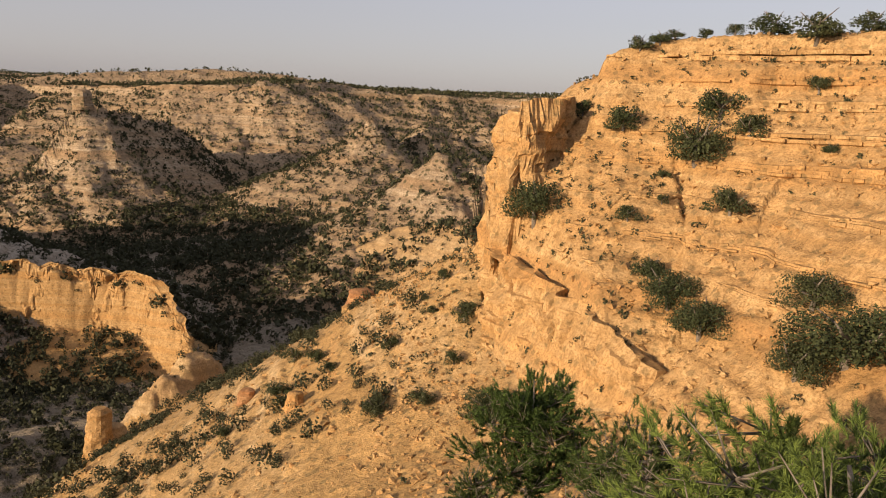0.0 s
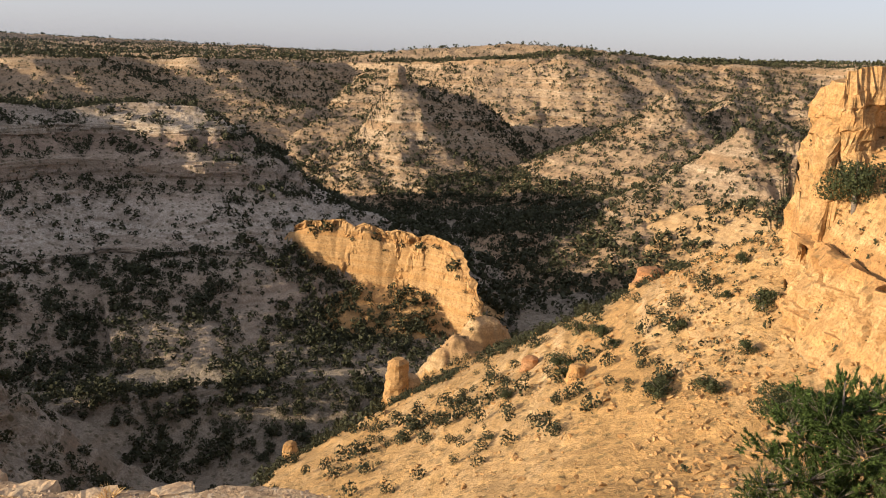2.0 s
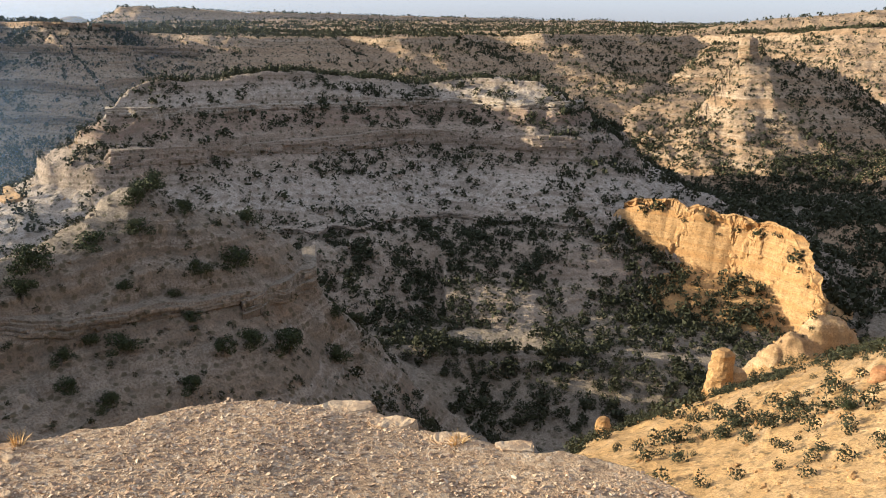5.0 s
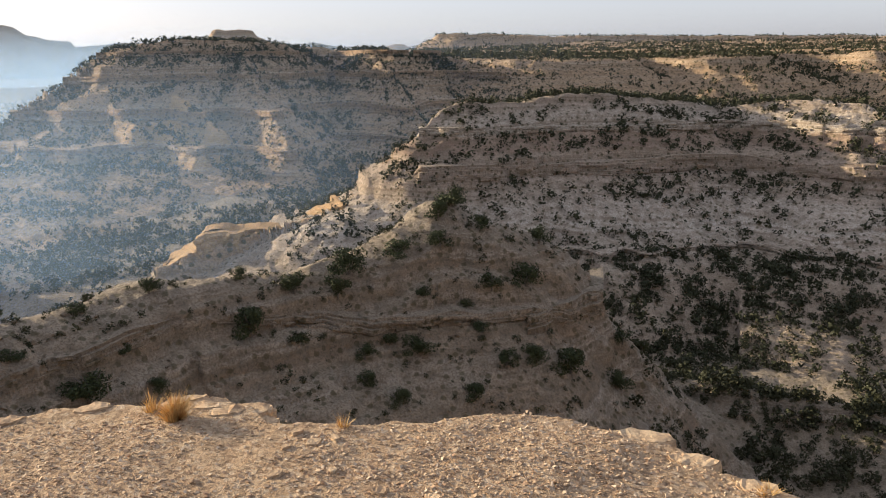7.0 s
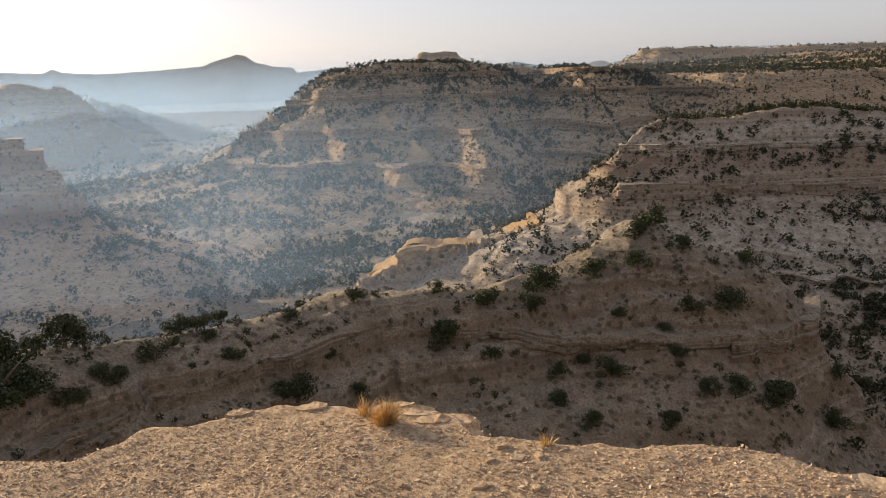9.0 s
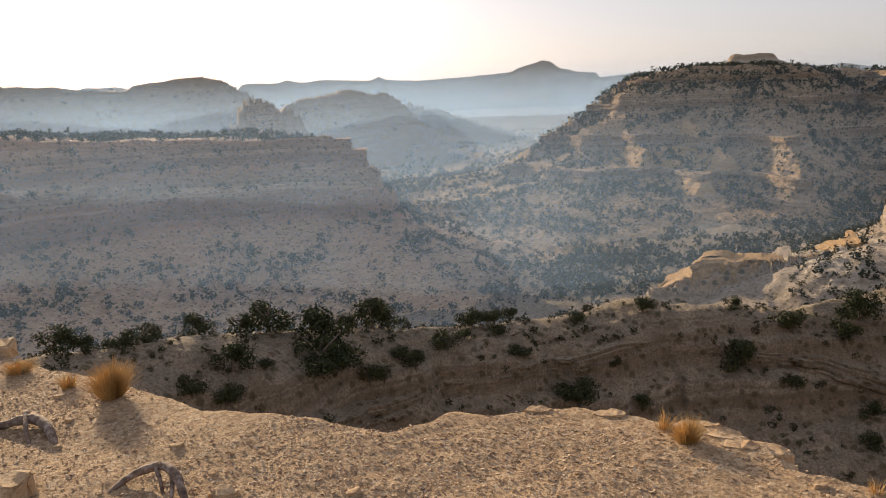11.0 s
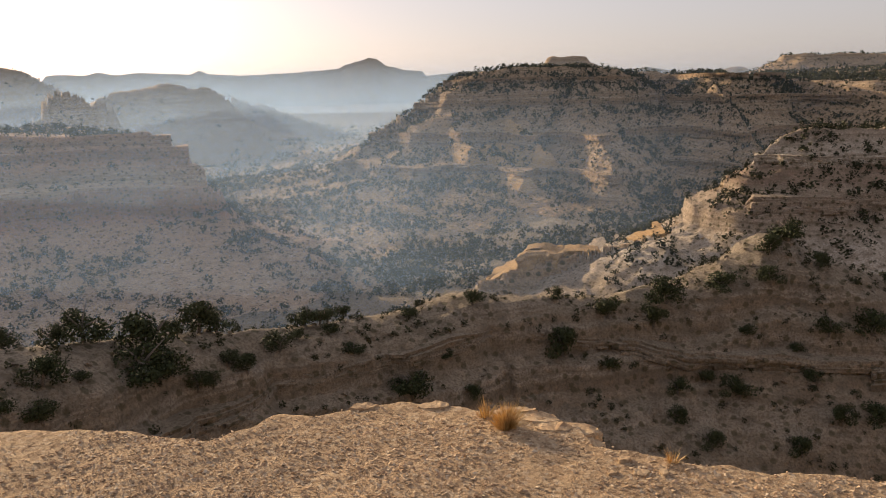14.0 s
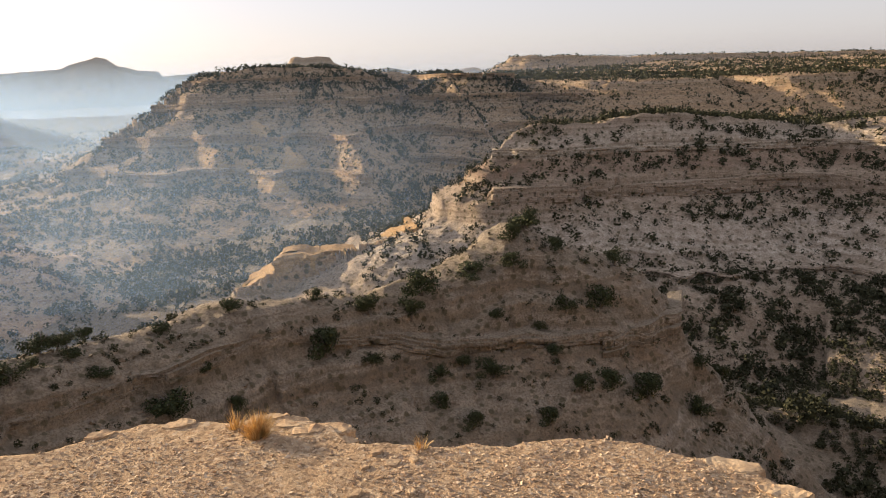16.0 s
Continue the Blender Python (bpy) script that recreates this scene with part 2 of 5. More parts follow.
        if self.step:
            keep = np.clip(0.55 + 1.5 * fbm(x + s, y, self.size * 1.3, 3), 0.1, 0.95)
            z = z + keep * (terrace(z, self.step, self.sharp, 0.35 * fbm(x, y, self.size * 2.5, 2)) - z)
            z = z + 0.3 * keep * (terrace(z, self.step * 0.31, self.sharp, 0.5 * fbm(x, y, self.size, 2)) - z)
        for cut in self.cut or ():  # a steeper flank beyond the line between two places
            (x0, y0), (x1, y1) = polar(*cut[:2]), polar(*cut[2:4])
            long = math.hypot(x1 - x0, y1 - y0)
            side = ((x1 - x0) * (y - y0) - (y1 - y0) * (x - x0)) / long
            z = z - np.maximum(side + 0.8 * fbm(x, y, 5.0, 3), 0) * cut[4]
        out[near] = z
        return out


def rib(az, r, z, long, drop, way=285.0):
    """The crest of a rib that runs down from a place for so many metres."""
    x, y = polar(az, r)
    x2, y2 = x - math.sin(radians(way)) * long, y + math.cos(radians(way)) * long
    return [(az, r, z), (math.degrees(math.atan2(-x2, y2)), math.hypot(x2, y2), z - drop)]


FORMS = [
    # the sunlit hill beside the viewer
    Landform("sunlit_hill", "sunlit golden sandstone hillside with ledges and loose stones", "hillside", GOLD,
             [(-5.0, 56, -0.2), (-7.5, 55, 0.5), (-10.6, 55, 0.9), (-11.3, 55.5, 2.6), (-12.0, 55, 4.0), (-13.2, 55, 4.4), (-16.4, 56, 5.3), (-23.4, 55, 5.6), (-28.8, 53, 5.6), (-45, 48, 5.5), (-75, 45, 3), (-75, 120, 3), (-30, 125, 6), (-13, 105, 5), (-7, 75, 0)],
             [(0, 0), (0.7, 1.2), (3, 2.5), (4, 3.9), (9, 7.0), (19, 13.2), (30, 19), (40, 26), (50, 40)], True, 1.3, 9, 0.9, 0.02, 1.0, 0.9, 1.6, 0.4, [(-17.5, 32, -6.0, 56, 1.6), (-5.2, 36, -4.9, 60, 7.0)]),
    Landform("golden_slope", "sunlit golden slope of sand and broken stone", "slope", SLOPE,
             [(34.6, 48, -27.6), (30.2, 68, -33.6), (26.2, 84, -39.2), (21.5, 93, -37.2), (16.0, 101, -36.0), (13.7, 101, -34.9), (10.9, 98, -31.2), (8.0, 95, -27.6), (4.5, 86, -22.2), (2.3, 80, -19.4), (-0.6, 72, -15.2), (-3.0, 60, -9.7),
              (-6.5, 43, -13.4), (-12, 36.5, -13.4), (-18, 31, -12.2), (-30, 20, -7.5), (-50, 10, -3.6), (-45, 4, -3.0), (-25, 5, -4.6), (-8, 12, -8.4), (8, 24, -14.2), (22, 34, -21)],
             [(0, 0), (3, 3), (8, 10), (30, 34), (60, 60)], True, 1.6, 14, 1.0, 0, 0, 0.9, 1.7, 0.5, None, True),
    Landform("pale_outcrop", "pale rounded sandstone outcrop on the golden slope", "outcrop", PALE_GOLD,
             [(19.6, 95, -33.4), (18.7, 96, -32.0), (18.0, 97, -32.6), (17.2, 98, -30.4), (16.2, 99, -30.2), (15.0, 100, -32.0), (14.0, 100, -34.4)], [(0, 0), (1.2, 0.5), (3, 3.4), (5, 6), (9, 12)], False, 0.9, 4, 0.8, 0, 0, 0, 1, 0.5),
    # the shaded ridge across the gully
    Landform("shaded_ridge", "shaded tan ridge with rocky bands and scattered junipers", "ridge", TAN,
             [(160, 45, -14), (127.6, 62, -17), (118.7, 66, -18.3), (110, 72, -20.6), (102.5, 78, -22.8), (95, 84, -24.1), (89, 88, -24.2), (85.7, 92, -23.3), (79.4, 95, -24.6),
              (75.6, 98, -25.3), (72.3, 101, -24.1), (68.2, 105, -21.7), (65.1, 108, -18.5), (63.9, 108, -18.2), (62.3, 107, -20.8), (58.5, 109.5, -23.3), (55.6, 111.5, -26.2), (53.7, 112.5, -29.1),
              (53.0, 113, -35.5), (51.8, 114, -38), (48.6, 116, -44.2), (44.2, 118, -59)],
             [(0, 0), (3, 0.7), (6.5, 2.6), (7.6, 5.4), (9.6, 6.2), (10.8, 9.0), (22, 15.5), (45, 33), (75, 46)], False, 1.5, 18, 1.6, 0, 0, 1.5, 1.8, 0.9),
    # the mesa in the middle, its spurs and the sunlit wall
    Landform("middle_mesa", "bedded tan mesa dotted with dark junipers", "mesa", MESA,
             [(66.0, 221, -18.0), (64.6, 225, -13.2), (63.2, 228, -11.2), (59.6, 235, -11.2), (55.6, 241, -9.8), (53.2, 245, -9.3), (48.5, 255, -11.6), (45.7, 262, -13.8), (41.2, 258, -11.5), (37.2, 252, -12.5), (35.3, 248, -15.0), (38, 330, -17), (60, 330, -17)],
             [(0, 0), (0.8, 1.9), (8, 5.6), (9, 8.2), (19, 13.6), (20.4, 18.2), (33, 25), (46, 32.5), (62, 37), (75, 43), (88, 48), (100, 52)], True, 8, 34, 3, 0, 0, 2.4, 1.9, 2.0),
    Landform("mesa_spur", "rocky spur stepping down from the mesa", "ridge", MESA,
             [(36.2, 252, -14), (35.2, 247, -15.6), (34.15, 244, -21.4), (32.7, 242, -25.0), (31.4, 240, -28.4), (30.3, 238, -29.6), (29.05, 235, -36.4), (28, 230, -40), (26.6, 224, -44)],
             [(0, 0), (1.2, 0.7), (2.2, 3.4), (10, 7.5), (24, 15), (50, 28), (80, 42)], False, 3, 22, 1.5, 0, 0, 3.0, 1.8, 1.0),
    Landform("lit_spur", "pale sunlit spur of eroded sandstone", "ridge", PALE,
             [(63, 240, -11), (65.1, 226, -15), (66, 222, -20), (68.3, 220, -24.5), (69.5, 219, -29), (70.4, 218, -35), (75, 215, -40.5), (80.3, 208, -44.5), (84.5, 200, -48)],
             [(0, 0), (2, 1), (5, 6), (12, 14), (30, 26), (60, 42)], False, 3.5, 12, 2, 0, 0, 2.0, 1.8, 2.0),
    Landform("sunlit_wall", "sunlit orange sandstone wall with vertical cracks", "rock wall", GOLD,
             [(30.9, 208, -40.5), (29.4, 204, -38.2), (28.2, 202, -37.8), (27.2, 200.5, -37.4), (26.2, 199, -39.0), (25.3, 198, -37.9), (24.1, 196.5, -39.6), (22.8, 195, -38.9), (21.8, 193.5, -40.2), (20.4, 191, -39.2), (19.3, 187, -40.8), (18.3, 183, -44.5), (17.5, 180, -48), (16.4, 177, -51.7)],
             [(0, 0.8), (1.2, 2), (2.2, 7), (3.0, 13), (5, 14.2), (20, 19), (45, 32)], False, 0.8, 12, 1.0, 0, 0, 1.2, 1.3, 0.3),
    Landform("butte", "pointed sandstone butte with a square tip", "butte", PALE,
             [(29.6, 412, -44), (25.9, 425, -31), (24.8, 428, -16), (23.6, 430, -3), (22.4, 433, -4.5), (20.5, 444, -7.5), (18.5, 458, -9.5), (16.4, 474, -19), (14.6, 486, -44)],
             [(0, 0), (1.5, 3), (13, 10), (26, 21), (44, 33), (78, 45), (110, 54)], False, 5, 30, 3, 0, 0, 5, 1.8, 1.5),
    Landform("far_plateau", "distant plateau with wooded top and pale slopes", "plateau", PALE,
             [(68, 700, 4), (64, 630, 2.5), (57, 590, 1.0), (53, 610, 1.2), (51, 660, 2.4), (47, 625, 1.8), (43, 650, 2.8), (41, 710, 4.5), (37, 690, 4.8), (33, 730, 6.4), (29, 770, 7.0), (27, 790, 7.5), (23.5, 740, 8), (20, 670, 9), (13, 650, 15), (8, 680, 17), (3, 700, 13), (-5, 720, 12), (-40, 700, 14), (-40, 1500, 18), (20, 1700, 24), (66, 1700, 30)],
             [(0, 0), (6, 6), (40, 20), (90, 36), (150, 52), (230, 74)], True, 40, 85, 18, 0.03, 10, 6, 1.6, 5),
    Landform("wooded_hill", "long wooded hill on the skyline", "hill", PALE,
             [(27, 900, 14), (22.5, 880, 22), (19.4, 880, 28), (16, 880, 32), (13, 880, 32.5), (8, 880, 26), (2, 900, 16)], [(0, 0), (20, 3), (80, 22), (160, 50)], False, 12, 80, 8, 0, 0, 9, 1.6, 3),
    Landform("white_hill", "white and tan sunlit hill in the distance", "hill", PALE,
             [(19, 530, -14), (16, 540, -5), (13.5, 550, 8), (11.9, 552, 16.5), (9, 545, 7), (6, 540, -8), (1, 535, -16)],
             [(0, 0), (6, 2), (30, 15), (60, 32), (110, 52)], False, 12, 60, 6, 0, 0, 7, 1.6, 2),
    Landform("cone_hill", "pale conical rock hill", "hill", PALE, [(4.4, 422, -4.6), (4.0, 424, -5)], [(0, 0), (2, 2), (7, 8), (18, 18), (50, 32), (90, 48)], False, 3, 18, 2, 0, 0, 4, 1.6, 1),
    Landform("cone_hill", "small pale conical rock hill", "hill", PALE, [(0.6, 450, -9), (-1.5, 455, -12)], [(0, 0), (2, 1), (12, 9), (40, 22), (90, 42)], False, 3, 18, 2, 0, 0, 4, 1.6, 1),
    Landform("mound", "sunlit domed sandstone mound with low scrub", "mound", PALE,
             [(2.8, 292, -31), (1, 298, -21), (-0.5, 300, -15.2), (-2.2, 302, -18), (-6, 310, -14), (-14, 320, -12)], [(0, 0), (5, 2.5), (14, 9), (30, 18), (50, 27), (90, 40)], False, 4, 24, 3, 0, 0, 4, 1.6, 1),
    Landform("mound", "low pale sandstone dome on the valley floor", "mound", PALE,
             [(9, 375, -43), (6, 365, -39.5), (3.5, 350, -41)], [(0, 0), (8, 2), (18, 10), (40, 18), (70, 24)], False, 2, 24, 3),
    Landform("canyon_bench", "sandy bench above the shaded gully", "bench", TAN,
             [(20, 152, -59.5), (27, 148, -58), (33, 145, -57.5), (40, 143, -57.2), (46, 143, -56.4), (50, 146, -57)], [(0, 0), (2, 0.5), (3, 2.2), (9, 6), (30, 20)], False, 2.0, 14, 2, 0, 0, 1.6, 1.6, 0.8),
    # Takes the ridge's darker tan, so that it looks shaded too.
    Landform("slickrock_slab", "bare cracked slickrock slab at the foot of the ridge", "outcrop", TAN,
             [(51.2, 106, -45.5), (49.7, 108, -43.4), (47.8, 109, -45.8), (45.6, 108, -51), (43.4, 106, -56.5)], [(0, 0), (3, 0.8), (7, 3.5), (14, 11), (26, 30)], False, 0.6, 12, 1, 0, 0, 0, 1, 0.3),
    # The golden rock gives this tongue its sunlit look by colour.
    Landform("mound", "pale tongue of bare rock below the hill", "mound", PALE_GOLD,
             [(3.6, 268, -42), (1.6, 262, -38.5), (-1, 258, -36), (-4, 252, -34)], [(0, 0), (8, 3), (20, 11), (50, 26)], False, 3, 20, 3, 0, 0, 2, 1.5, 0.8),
    # the big mesa beyond, and the mesa towards the sun
    Landform("big_mesa", "large bedded mesa in morning haze", "mesa", PALE,
             [(86.3, 560, 9.3), (84.5, 545, 12), (82.7, 538, 13.6), (79.5, 540, 14), (77.5, 560, 13.2), (75.5, 605, 12.5), (73.6, 650, 12), (71.8, 640, 10), (70.0, 590, 7.2), (68, 570, 5.2), (66, 585, 4.6), (64.5, 625, 4.8), (62.5, 690, 5.5), (60, 780, 6), (60, 950, 8), (84, 900, 10)],
             [(0, 0), (4, 4), (22, 14), (25, 23), (52, 37), (56, 46), (95, 56), (99, 61), (180, 69), (260, 78)], True, 32, 95, 10, 0.0, 0, 5, 2.0, 4),
    Landform("mesa_spur", "long spur falling from the big mesa", "ridge", PALE,
             [(85.5, 565, 8), (88.9, 550, -4.8), (92.1, 535, -19.6), (92.8, 530, -29), (95, 510, -43.7), (97.3, 490, -54), (98.3, 430, -62)],
             [(0, 0), (3, 3), (20, 12), (50, 28), (100, 46)], False, 9, 50, 5, 0, 0, 7, 1.7, 2),
    Landform("mesa_rib", "rib of the hazy mesa, sunlit on one side", "ridge", PALE, rib(69.0, 566, 3.5, 100, 34, 262), [(0, 0), (3, 4), (12, 13), (40, 32), (90, 58)], False, 6, 30, 3, 0, 0, 4, 1.9, 2),
    Landform("mesa_rib", "broad shaded rib of the hazy mesa", "ridge", PALE, rib(78.6, 535, 8, 130, 46, 268), [(0, 0), (4, 4), (16, 15), (48, 36), (90, 56)], False, 6, 30, 3, 0, 0, 4, 1.9, 2),
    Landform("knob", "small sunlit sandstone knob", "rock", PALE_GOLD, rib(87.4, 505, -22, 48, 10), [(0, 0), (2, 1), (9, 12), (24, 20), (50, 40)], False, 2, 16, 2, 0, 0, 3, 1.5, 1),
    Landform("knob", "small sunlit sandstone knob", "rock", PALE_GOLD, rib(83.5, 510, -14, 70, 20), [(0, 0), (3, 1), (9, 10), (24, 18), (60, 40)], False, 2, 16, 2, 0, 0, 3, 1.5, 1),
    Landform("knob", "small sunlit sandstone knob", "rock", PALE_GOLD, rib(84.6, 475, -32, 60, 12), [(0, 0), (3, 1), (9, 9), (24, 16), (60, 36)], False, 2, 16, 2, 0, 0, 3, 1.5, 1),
    Landform("knob", "pale sunlit shoulder below the mesa spur", "rock", PALE, rib(91.2, 490, -50, 45, 12), [(0, 0), (5, 2), (14, 9), (40, 20), (60, 34)], False, 2, 16, 2, 0, 0, 3, 1.5, 1),
    Landform("far_butte", "flat-topped cap on the skyline", "butte", PALE, [(80.0, 1500, 59), (78.0, 1500, 59)], [(0, 0), (10, 3), (16, 12), (60, 34), (120, 60)], False, 4, 60, 6),
    Landform("far_spur", "sunlit spur below the distant plateau", "ridge", PALE, [(55, 980, 14), (56, 900, 10), (58.6, 800, -28), (60, 760, -45)], [(0, 0), (10, 4), (40, 24), (100, 50)], False, 10, 60, 8, 0, 0, 9, 1.6, 3),
    Landform("far_spur", "sunlit spur below the distant plateau", "ridge", PALE, [(50, 930, 12), (51, 860, 4), (53.4, 760, -24), (55, 720, -45)], [(0, 0), (10, 4), (40, 24), (100, 50)], False, 10, 60, 8, 0, 0, 9, 1.6, 3),
    Landform("far_rim", "long level rim of a distant plateau", "plateau", PALE, [(65, 1350, 44), (64, 1340, 46), (56, 1350, 41), (48, 1400, 40), (30, 1500, 36), (30, 2300, 50), (64, 2300, 60)],
             [(0, 0), (8, 8), (50, 24), (70, 34), (200, 80), (300, 110)], True, 44, 130, 14, 0.0, 0.0, 9, 1.7, 4),
    Landform("left_mesa", "layered red-brown mesa with sheer upper cliffs", "mesa", LEFT,
             [(106.0, 328, -17.8), (106.6, 331, -15.6), (108.3, 333, -14.2), (111.9, 335, -14.3), (119.5, 330, -12.6), (128.2, 322, -9.6), (131.3, 318, -5.4), (150, 290, -2), (175, 280, -2), (150, 520, -6), (112, 480, -16)],
             [(0, 0), (1.0, 3.6), (4, 5), (5, 9), (10, 12), (11, 16.5), (17, 19.5), (18.2, 28), (38, 38), (70, 47), (120, 56), (170, 62)], True, 3, 44, 2, 0, 0, 2.6, 1.9, 1.0),
    Landform("mesa_spur", "low spur at the foot of the mesa", "ridge", LEFT,
             [(104.5, 322, -38), (103, 310, -45), (102, 303, -49), (99, 290, -54.5), (94, 275, -60.5), (91, 255, -65)], [(0, 0), (6, 2), (20, 9), (50, 20)], False, 4, 24, 3, 0, 0, 4, 1.6, 1),
    Landform("hazy_butte", "hazy butte behind the layered mesa", "butte", PALE, [(115.7, 705, -24), (114.4, 702, -6), (113.5, 700, 7.2), (112.4, 700, 6.0), (109.9, 700, -3.6), (108.9, 700, -26)], [(0, 0), (3, 6), (14, 14), (40, 34), (110, 66), (180, 86)], False, 2, 40, 2, 0, 0, 5, 1.8, 0.6),
    Landform("hazy_dome", "hazy domed mountain down the canyon", "mountain", PALE, [(113, 960, -6), (110.2, 950, 4), (108.2, 950, 11), (105.8, 950, 14), (103.4, 950, 6), (101.0, 945, -30), (99.85, 940, -68)], [(0, 0), (8, 3), (36, 20), (110, 58), (200, 90)], False, 10, 80, 6, 0, 0, 8, 1.8, 4),
    Landform("hazy_ridge", "pale hazy ridge far down the canyon", "ridge", PALE, [(106, 1310, 10), (103.4, 1300, 6), (100.6, 1300, -10), (98.2, 1295, -31), (95.0, 1290, -51), (93.8, 1285, -76)], [(0, 0), (10, 6), (60, 30), (160, 70), (240, 90)], False, 10, 90, 8, 0, 0, 9, 1.7, 3),
    Landform("hazy_plateau", "hazy plateau towards the sun", "plateau", PALE, [(112.4, 1500, 10), (113.3, 1500, 22), (114.8, 1500, 44), (116.2, 1500, 52), (120.6, 1500, 42), (121.1, 1500, 30), (123.5, 1490, 31), (125.2, 1480, 40), (128, 1470, 41), (131, 1450, 46), (160, 1300, 44), (160, 2200, 40), (114, 2200, 40)],
             [(0, 0), (14, 16), (90, 46), (260, 110)], True, 14, 110, 8),
    Landform("far_mountains", "far blue mountains on the horizon", "mountains", PALE,
             [(135, 3800, 95), (113.2, 3800, 98), (111.2, 3800, 96), (110.5, 3800, 112), (109.8, 3800, 96), (107.8, 3800, 104), (104.9, 3800, 96), (104.2, 3800, 116), (103.6, 3800, 97), (101.8, 3800, 90), (98, 3800, 100), (95.9, 3800, 108), (94.9, 3800, 120), (94.3, 3800, 136), (93.5, 3800, 148), (92.75, 3800, 164), (92.1, 3800, 154), (91.5, 3800, 124), (90.4, 3800, 106), (89.0, 3800, 96), (88.8, 3800, 76), (86.9, 3800, 86), (86.3, 3800, 92), (82.9, 3800, 102), (70, 3900, 90), (30, 4000, 60)],
             [(0, 0), (30, 25), (200, 80), (500, 150)], False, 20, 200, 6),
]


def floor_height(X, Y):
    r = np.hypot(X, Y)
    az = np.degrees(np.arctan2(-X, Y))
    z = -60 + 5 * fbm(X, Y, 70, 4) - 6 * np.clip((az - 80) / 20, 0, 1)
    z = z - 13 * np.clip((142 - r) / 36, 0, 1) * np.clip((az - 16) / 8, 0, 1)
    z = np.where(r > 1500, z + np.clip((r - 1500) / 3000, 0, 1) * 30, z)
    # the high ground behind the viewer
    edge = np.clip((np.abs(((az + 125) + 180) % 360 - 180) - 75) / 20, 0, 1)
    up = -4 + 2 * fbm(X, Y, 25, 3) - edge * 70
    z = np.where(r < 600, np.maximum(z, up), z)
    # the foot of the viewer's own ledge
    return np.maximum(z, np.where(r < 70, -6 - r * 1.15, -500) )


def ground(X, Y):
    z = floor_height(X, Y)
    owner = np.zeros(X.shape, int)
    for k, f in enumerate(FORMS):
        h = f.height(X, Y, z)
        owner = np.where(h > z, k + 1, owner)
        z = np.maximum(z, h)
    r = np.hypot(X, Y)
    z = z + 0.22 * fbm(X, Y, 2.2, 4, 0.6) * np.clip(r / 20, 0, 1) + np.clip(r / 150 - 0.3, 0, 1) * (0.9 * fbm(X + 9, Y, 8, 4, 0.65) + 0.45 * ridged(X, Y, 4.0, 2)) + np.clip(r / 600 - 0.4, 0, 1) * 3 * fbm(X, Y + 5, 30, 4, 0.6)
    return z, owner


AZ_STEP = 0.14


def build_ground():
    fine = np.arange(-46, 152, AZ_STEP)
    az = np.concatenate([fine, np.arange(152, 314, 3.0)])
    rr = np.geomspace(1.5, 4800, 520)
    A, Rr = np.meshgrid(az[::3], rr, indexing="ij")
    Z, _ = ground(*polar(A, Rr))
    el = np.arctan2(Z, Rr)
    top = np.maximum.accumulate(el, 1)
    seen = np.diff(np.maximum(top, -0.55), axis=1).clip(0)
    arc = np.hypot(np.diff(Z, axis=1), np.diff(Rr, axis=1)) / Rr[:, 1:]
    s = np.cumsum(seen * (1 + np.clip(Rr[:, 1:] / 350, 0, 4)) + 0.045 * np.minimum(arc, 0.3), 1)
    s = np.concatenate([np.zeros((len(s), 1)), s], 1)
    rows = 480
    logr = np.stack([np.interp(np.linspace(0, c[-1], rows), c, np.log(rr)) for c in s])
    kernel = np.exp(-0.5 * (np.arange(-3, 4) / 1.0) ** 2)
    kernel /= kernel.sum()
    pad = np.pad(logr, ((3, 3), (0, 0)), mode="edge")
    logr = sum(k * pad[i:i + len(logr)] for i, k in enumerate(kernel))
    full = np.stack([np.interp(az, az[::3], logr[:, j]) for j in range(rows)], 1)
    Rr = np.exp(full)
    X, Y = polar(az[:, None], Rr)
    Z, owner = ground(X, Y)
    return X, Y, Z, owner


GX, GY, GZ, OWNER = build_ground()
GR = np.hypot(GX, GY)
CREST = np.maximum.accumulate(np.arctan2(GZ, GR), 1)


def mesh_object(name, verts, faces, mat, smooth=True):
    me = bpy.data.meshes.new(name)
    if isinstance(faces, np.ndarray):
        count, sides = faces.shape
        me.vertices.add(len(verts))
        me.vertices.foreach_set("co", np.ascontiguousarray(verts, np.float32).ravel())
        me.loops.add(count * sides)
        me.loops.foreach_set("vertex_index", np.ascontiguousarray(faces, np.int32).ravel())
        me.polygons.add(count)
        me.polygons.foreach_set("loop_start", np.arange(0, count * sides, sides, dtype=np.int32))
        me.update(calc_edges=True)
    else:
        me.from_pydata(verts.tolist(), [], faces)
    me.materials.append(mat)
    me.polygons.foreach_set("use_smooth", [smooth] * len(me.polygons))
    return new(name, me)


